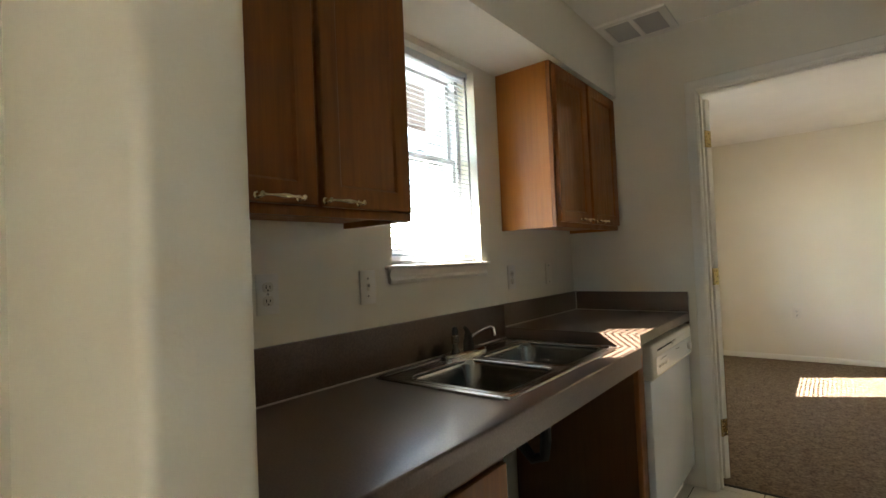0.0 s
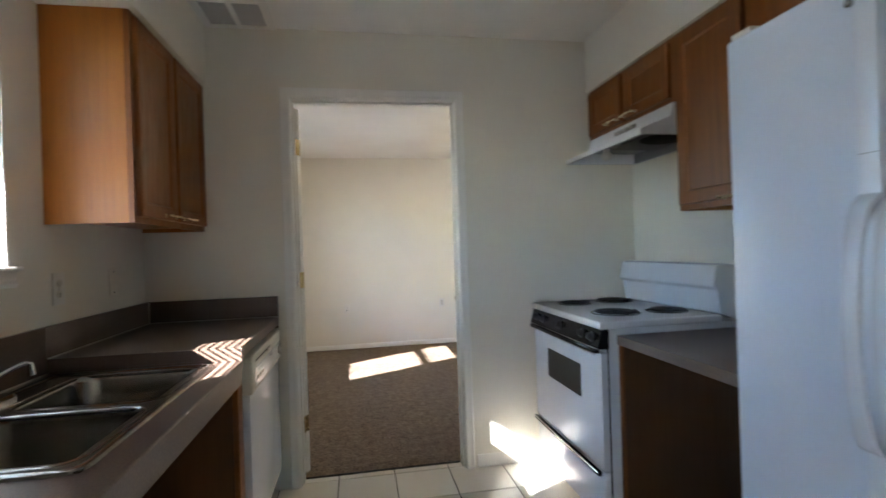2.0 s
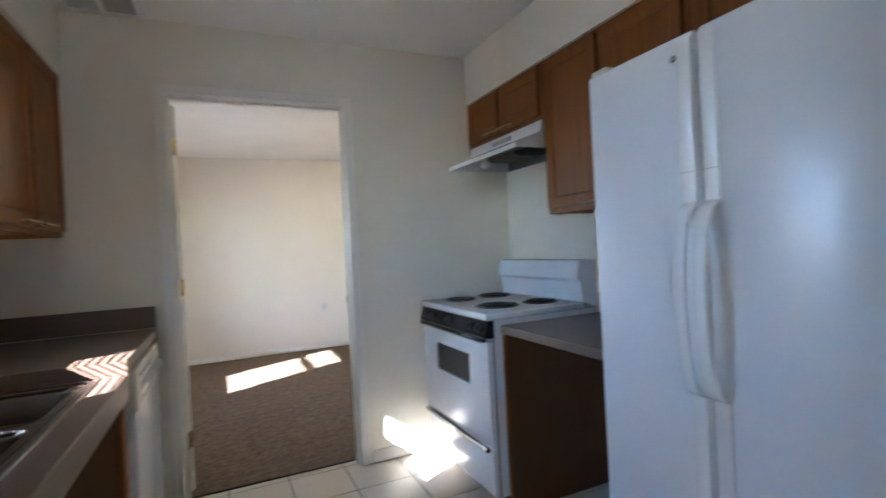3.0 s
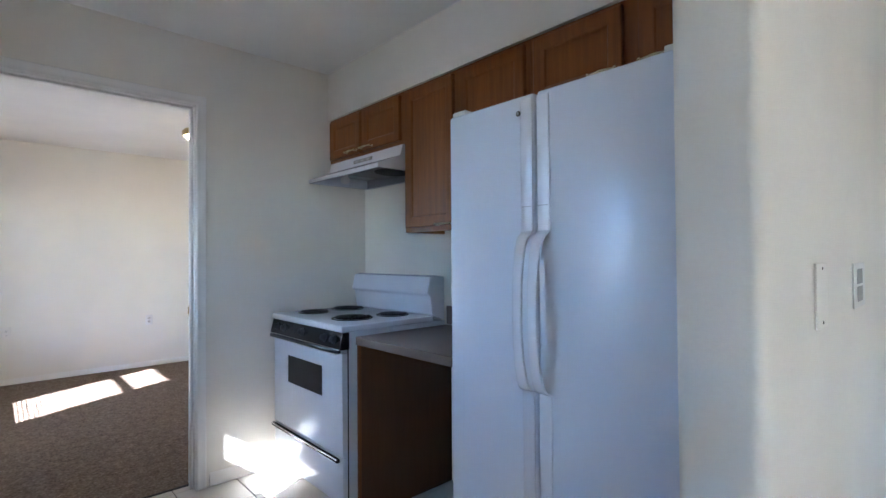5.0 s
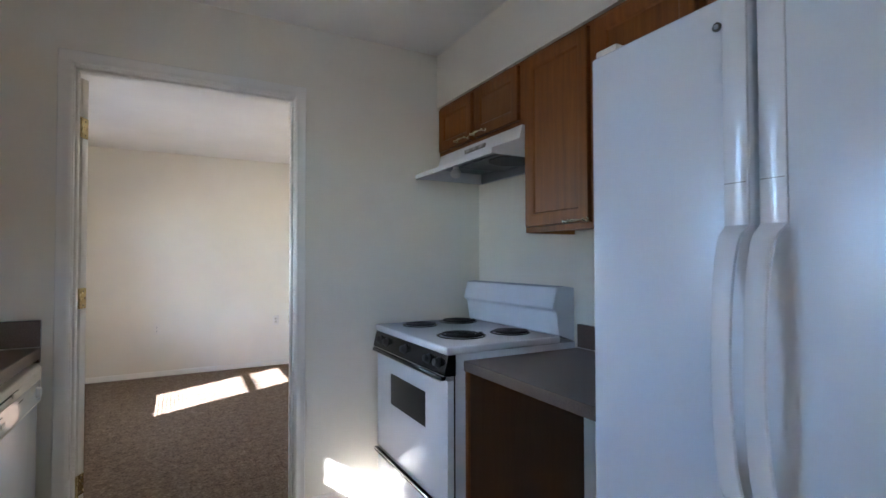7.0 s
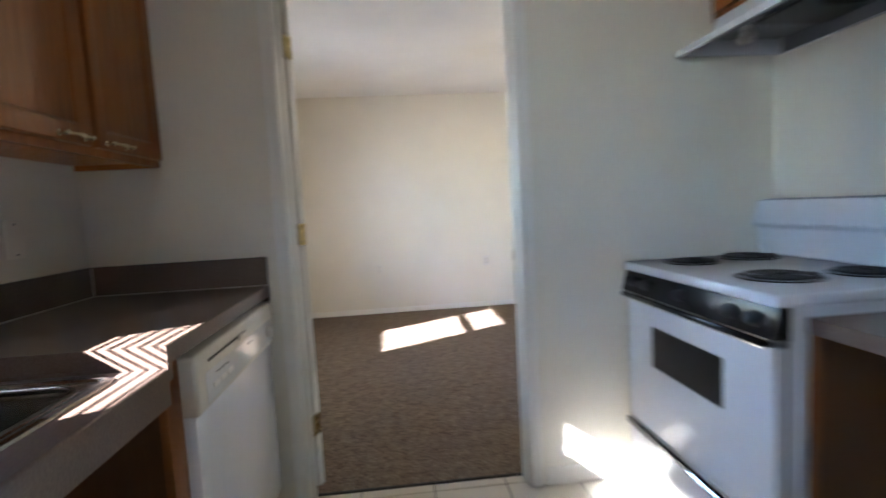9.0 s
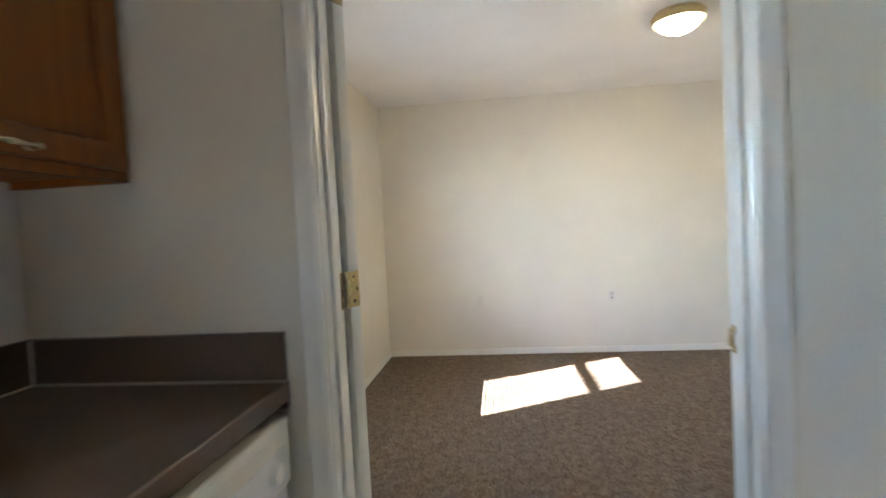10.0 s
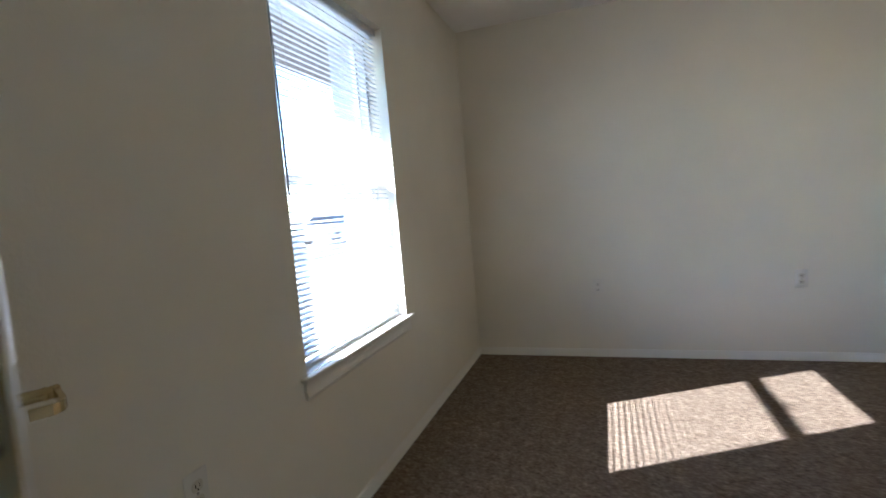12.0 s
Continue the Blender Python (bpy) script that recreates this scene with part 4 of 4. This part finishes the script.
# ---- door to the carpeted room, standing open against the west wall ----
PIVOT = Vector((DL + 0.008, DY1 + 0.009, 0.0))
ANGLE = 152.5
DOOR_W, DOOR_H = 0.800, DT - 0.012
leafm = pose(PIVOT.x, PIVOT.y, 0, 0, 0, ANGLE)
door1 = thing("door_1", (0, 0, 0), "white painted panel door standing wide open on brass hinges", "door", kind="structure")
bm = bmesh.new()
box(bm, 0.004, DOOR_W, -0.047, -0.012, 0.012, DOOR_H, r=0.002)
slab_part = part("leaf", bm, TRIM, door1)
for za, zb in ((0.20, 0.92), (1.10, 1.90)):
    for xa, xb in ((0.11, 0.385), (0.455, 0.73)):
        bm = bmesh.new()
        for yy, o in ((-0.012, 1), (-0.047, -1)):
            loft(bm, [[(x, yy + o * d, z) for x, z in ((xa + i, za + i), (xb - i, za + i), (xb - i, zb - i), (xa + i, zb - i))] for i, d in ((0.0, 0.0004), (0.006, 0.004), (0.016, 0.004), (0.026, 0.0012))])
        part("raised_panel", bm, TRIM, slab_part)
for o, yy in ((1, -0.012), (-1, -0.047)):
    bm = bmesh.new()
    lathe(bm, (DOOR_W - 0.065, yy, 0.930), (0, o, 0), [(0, 0.028), (0.004, 0.028), (0.008, 0.022), (0.010, 0.011), (0.042, 0.010), (0.048, 0.012)], 20)
    lever = [(-0.052, 0.058), (-0.090, 0.061), (-0.140, 0.062), (-0.160, 0.058), (-0.166, 0.048), (-0.166, 0.020)]
    lathe(bm, (DOOR_W - 0.065, yy + o * 0.040, 0.930), (0, o, 0), [(0, 0.010), (0.014, 0.010), (0.022, 0.012), (0.026, 0.009)], 14)
    loft(bm, [[(DOOR_W + dx + cx * tx, yy + o * (dy + cx * ty), 0.930 + cz) for cx, cz in ((-1, -0.008), (1, -0.008), (1, 0.008), (-1, 0.008))]
              for (dx, dy), (tx, ty) in zip(lever, ((0, 0.004), (0, 0.004), (0, 0.004), (0.003, 0.003), (0.004, 0.001), (0.004, 0)))])
    part("lever_handle", bm, BRASS, slab_part, "polished brass lever handle")
for hz in (0.285, 1.093, 1.840):
    bm = bmesh.new()
    # leaf on the door's edge
    box(bm, 0.0015, 0.0040, -0.044, -0.002, hz - 0.045, hz + 0.045, r=0.0006, seg=1)
    hinge = part("hinge", bm, BRASS, slab_part, "brass butt hinge")
    for k in range(5):
        bm = bmesh.new()
        lathe(bm, (0.0, 0.0, hz - 0.045 + 0.018 * k + 0.0005), (0, 0, 1), [(0, 0.0058), (0.0005, 0.0062), (0.0165, 0.0062), (0.017, 0.0058)], 12)
        part("knuckle", bm, BRASS, slab_part)
    for yy, dz in ((-0.026, -0.030), (-0.036, 0.0), (-0.026, 0.030)):
        bm = bmesh.new()
        lathe(bm, (0.0014, yy, hz + dz), (-1, 0, 0), [(0, 0.0042), (0.0006, 0.0040), (0.0007, 0.001)], 10)
        part("screw", bm, SCREW, slab_part)
door1.matrix_basis = leafm
for hz in (0.285, 1.093, 1.840):
    jl = thing("hinge_leaf", (DL, DY1 - 0.02, hz), "brass hinge leaf screwed to the door jamb", "hinge", "jamb hinge leaves")
    part("plate", boxed(DL + 0.0003, DL + 0.0026, DY1 - 0.038, DY1 - 0.001, hz - 0.045, hz + 0.045, r=0.0006, seg=1), BRASS, jl)
    for yy, dz in ((-0.014, -0.030), (-0.026, 0.0), (-0.014, 0.030)):
        bm = bmesh.new()
        lathe(bm, (DL + 0.0027, DY1 + yy, hz + dz), (1, 0, 0), [(0, 0.0042), (0.0006, 0.0040), (0.0007, 0.001)], 10)
        part("screw", bm, SCREW, jl)
strike = thing("strike_plate", (DR, 2.845, 0.955), "brass strike plate on the door jamb", "strike plate")
part("plate", slab(2.828, 2.862, 0.925, 0.985, DR - 0.0022, DR - 0.0003, [(2.838, 2.852, 0.942, 0.968)], (1, 2, 0)), BRASS, strike)
part("lip", boxed(DR - 0.004, DR - 0.0003, 2.8622, 2.873, 0.935, 0.975, r=0.001), BRASS, strike)

# ---- wall plates ----
def plate(name, at, yaw, kind, label, w=0.070, h=0.115, skin=None):
    """A cover plate; local +x is the way out of the wall."""
    p = thing(name, (0, 0, 0), label, "outlet" if "outlet" in name else "switch", "wall plates")
    part("cover", boxed(0.0003, 0.0055, -w / 2, w / 2, -h / 2, h / 2, r=0.002), skin or (WALL if kind == "blank" else WHITE_PLASTIC), p)
    if kind == "outlet":
        for dz in (-0.0195, 0.0195):
            bm = bmesh.new()
            loft(bm, [[(d, y * k, dz + z * k) for _, y, z in [(0, a, b) for a, b, c in rrect(0, 0, 0.0165, 0.014, 0.010, 0)]] for d, k in ((0.005, 1.0), (0.0068, 1.0), (0.0072, 0.94))])
            part("socket", bm, skin or OFF_WHITE, p)
            for yy, hh in ((-0.006, 0.0045), (0.006, 0.0038)):
                part("slot", boxed(0.0070, 0.0076, yy - 0.0012, yy + 0.0012, dz + 0.001 - hh, dz + 0.001 + hh), DARK, p, "", False)
            bm = bmesh.new()
            lathe(bm, (0.0070, 0, dz - 0.0085), (1, 0, 0), [(0, 0.0024), (0.0006, 0.0024), (0.0007, 0.0005)], 8)
            part("ground_hole", bm, DARK, p, "", False)
        screws = (0.0,)
    elif kind == "switch":
        part("toggle_slot", boxed(0.0050, 0.0060, -0.006, 0.006, -0.013, 0.013, r=0.0005), OFF_WHITE, p, "", False)
        part("toggle", boxed(0.0060, 0.0170, -0.004, 0.004, 0.001, 0.010, r=0.002), WHITE_PLASTIC, p)
        screws = (-0.030, 0.030)
    elif kind == "twin":
        for dz in (-0.026, 0.026):
            part("rocker_recess", boxed(0.0054, 0.0062, -0.050, 0.050, dz - 0.022, dz + 0.022), VENT_GREY, p, "grey rocker recess", False)
        screws = ()
    else:
        screws = (-h / 2 + 0.012, h / 2 - 0.012)
    for dz in screws:
        bm = bmesh.new()
        lathe(bm, (0.0055, 0, dz), (1, 0, 0), [(0, 0.0036), (0.0012, 0.0032), (0.0014, 0.0005)], 10)
        part("screw", bm, SCREW if kind == "blank" else skin or VENT_GREY, p, "", False)
    p.matrix_basis = pose(*at, 0, 0, yaw)
    return p


plate("wall_outlet", (WX, 0.690, 1.168), 0, "outlet", "white duplex outlet on the backsplash wall")
plate("light_switch", (WX, 1.068, 1.162), 0, "switch", "white toggle switch beside the window sill")
plate("wall_outlet", (WX, 2.02, 1.145), 0, "outlet", "white duplex outlet under the corner cabinet")
plate("wall_outlet", (WX, 2.42, 1.145), 0, "blank", "cream painted cover plate in the counter corner")
plate("wall_outlet", (WX, 3.668, 0.524), 0, "outlet", "white duplex outlet low on the carpeted room wall")
plate("wall_outlet", (-0.394, NY, 0.515), -90, "outlet", "ivory duplex outlet low on the far wall", skin=IVORY_PLASTIC)
plate("wall_outlet", (2.048, NY, 0.515), -90, "outlet", "ivory duplex outlet low on the far wall", skin=IVORY_PLASTIC)
plate("wall_outlet", (0.837, NY, 0.536), -90, "outlet", "white duplex outlet low on the far wall")
plate("light_switch", (0.905, 0.150, 1.150), -90, "blank", "cream painted blank cover plate with two dark screws", 0.116, 0.146)
plate("light_switch", (1.440, 0.150, 1.150), -90, "twin", "white double rocker switch plate", 0.200, 0.131)

# ---- ceiling fittings ----
vent = thing("ceiling_vent", (-0.80, 2.61, CZ), "white two-panel ceiling air register", "vent")
VA, VB, VC, VD = -0.972, -0.628, 2.440, 2.742
holes = [(VA + 0.035, -0.812, VC + 0.035, VD - 0.035), (-0.788, VB - 0.035, VC + 0.035, VD - 0.035)]
bm = slab(VA, VB, VC, VD, CZ - 0.014, CZ - 0.0005, holes, (0, 1, 2))
part("frame", bm, TRIM, vent)
part("backing", boxed(VA + 0.03, VB - 0.03, VC + 0.03, VD - 0.03, CZ - 0.0022, CZ - 0.0007), LOUVRE, vent, "", False)
for a, b, c, d in holes:
    for k in range(9):
        y = c + (d - c) * (k + 0.5) / 9
        bm = bmesh.new()
        loft(bm, [[(x, y - 0.008, CZ - 0.0035), (x, y - 0.007, CZ - 0.0030), (x, y + 0.008, CZ - 0.0115), (x, y + 0.007, CZ - 0.012)] for x in (a + 0.0005, b - 0.0005)])
        part("louvre", bm, LOUVRE, vent, "", False)
LX, LY = 0.935, 4.80
lamp = thing("ceiling_light", (LX, LY, CZ), "lit flush dome light with opal glass and brass ring", "ceiling light")
bm = bmesh.new()
lathe(bm, (LX, LY, CZ - 0.0006), (0, 0, -1), [(0, 0.138), (0.012, 0.147), (0.022, 0.153), (0.034, 0.151), (0.058, 0.147), (0.062, 0.142), (0.058, 0.138), (0.036, 0.118)], 36)
part("ring", bm, BRASS, lamp, "polished brass ring")
bm = bmesh.new()
lathe(bm, (LX, LY, CZ - 0.036), (0, 0, -1), [(0, 0.130)] + [(0.085 * math.sin(a * math.pi / 16), 0.130 * math.cos(a * math.pi / 16)) for a in range(1, 8)] + [(0.0855, 0.004)], 36)
part("shade", bm, LAMP_GLASS, lamp, "glowing opal glass dome")
bm = bmesh.new()
lathe(bm, (LX, LY, CZ - 0.120), (0, 0, -1), [(0, 0.010), (0.004, 0.011), (0.010, 0.006), (0.014, 0.008), (0.020, 0.002)], 12)
part("finial", bm, BRASS, lamp)

# ---- floor tiles, laid last ----
TS = 0.305
tile_mesh = None
bm = boxed(-TS / 2 + 0.003, TS / 2 - 0.003, -TS / 2 + 0.003, TS / 2 - 0.003, -0.0058, 0.0, r=0.0012, seg=1)
tile_mesh = bpy.data.meshes.new("tile")
bm.to_mesh(tile_mesh)
bm.free()
tile_mesh.materials.append(TILE)
X0, Y0 = -0.073, 2.478
cuts = {}
for i in range(-5, 11):
    for j in range(-19, 2):
        xa, xb = X0 + i * TS, X0 + (i + 1) * TS
        ya, yb = Y0 + j * TS, Y0 + (j + 1) * TS
        xa, xb, ya, yb = max(xa, WX), min(xb, EX if yb > 0.25 else EASTX), max(ya, SOUTHY), min(yb, 2.836)
        if xb - xa < 0.02 or yb - ya < 0.02:
            continue
        if abs(xb - xa - TS) < 1e-4 and abs(yb - ya - TS) < 1e-4:
            me = tile_mesh
        else:
            key = (round(xb - xa, 3), round(yb - ya, 3))
            if key not in cuts:
                hx, hy = (xb - xa) / 2 - 0.003, (yb - ya) / 2 - 0.003
                bm = boxed(-hx, hx, -hy, hy, -0.0058, 0.0)
                cuts[key] = bpy.data.meshes.new("tile")
                bm.to_mesh(cuts[key])
                bm.free()
                cuts[key].materials.append(TILE)
            me = cuts[key]
        ob = new("tile", me)
        ob.parent = floor_kitchen
        ob.location = ((xa + xb) / 2, (ya + yb) / 2, 0)
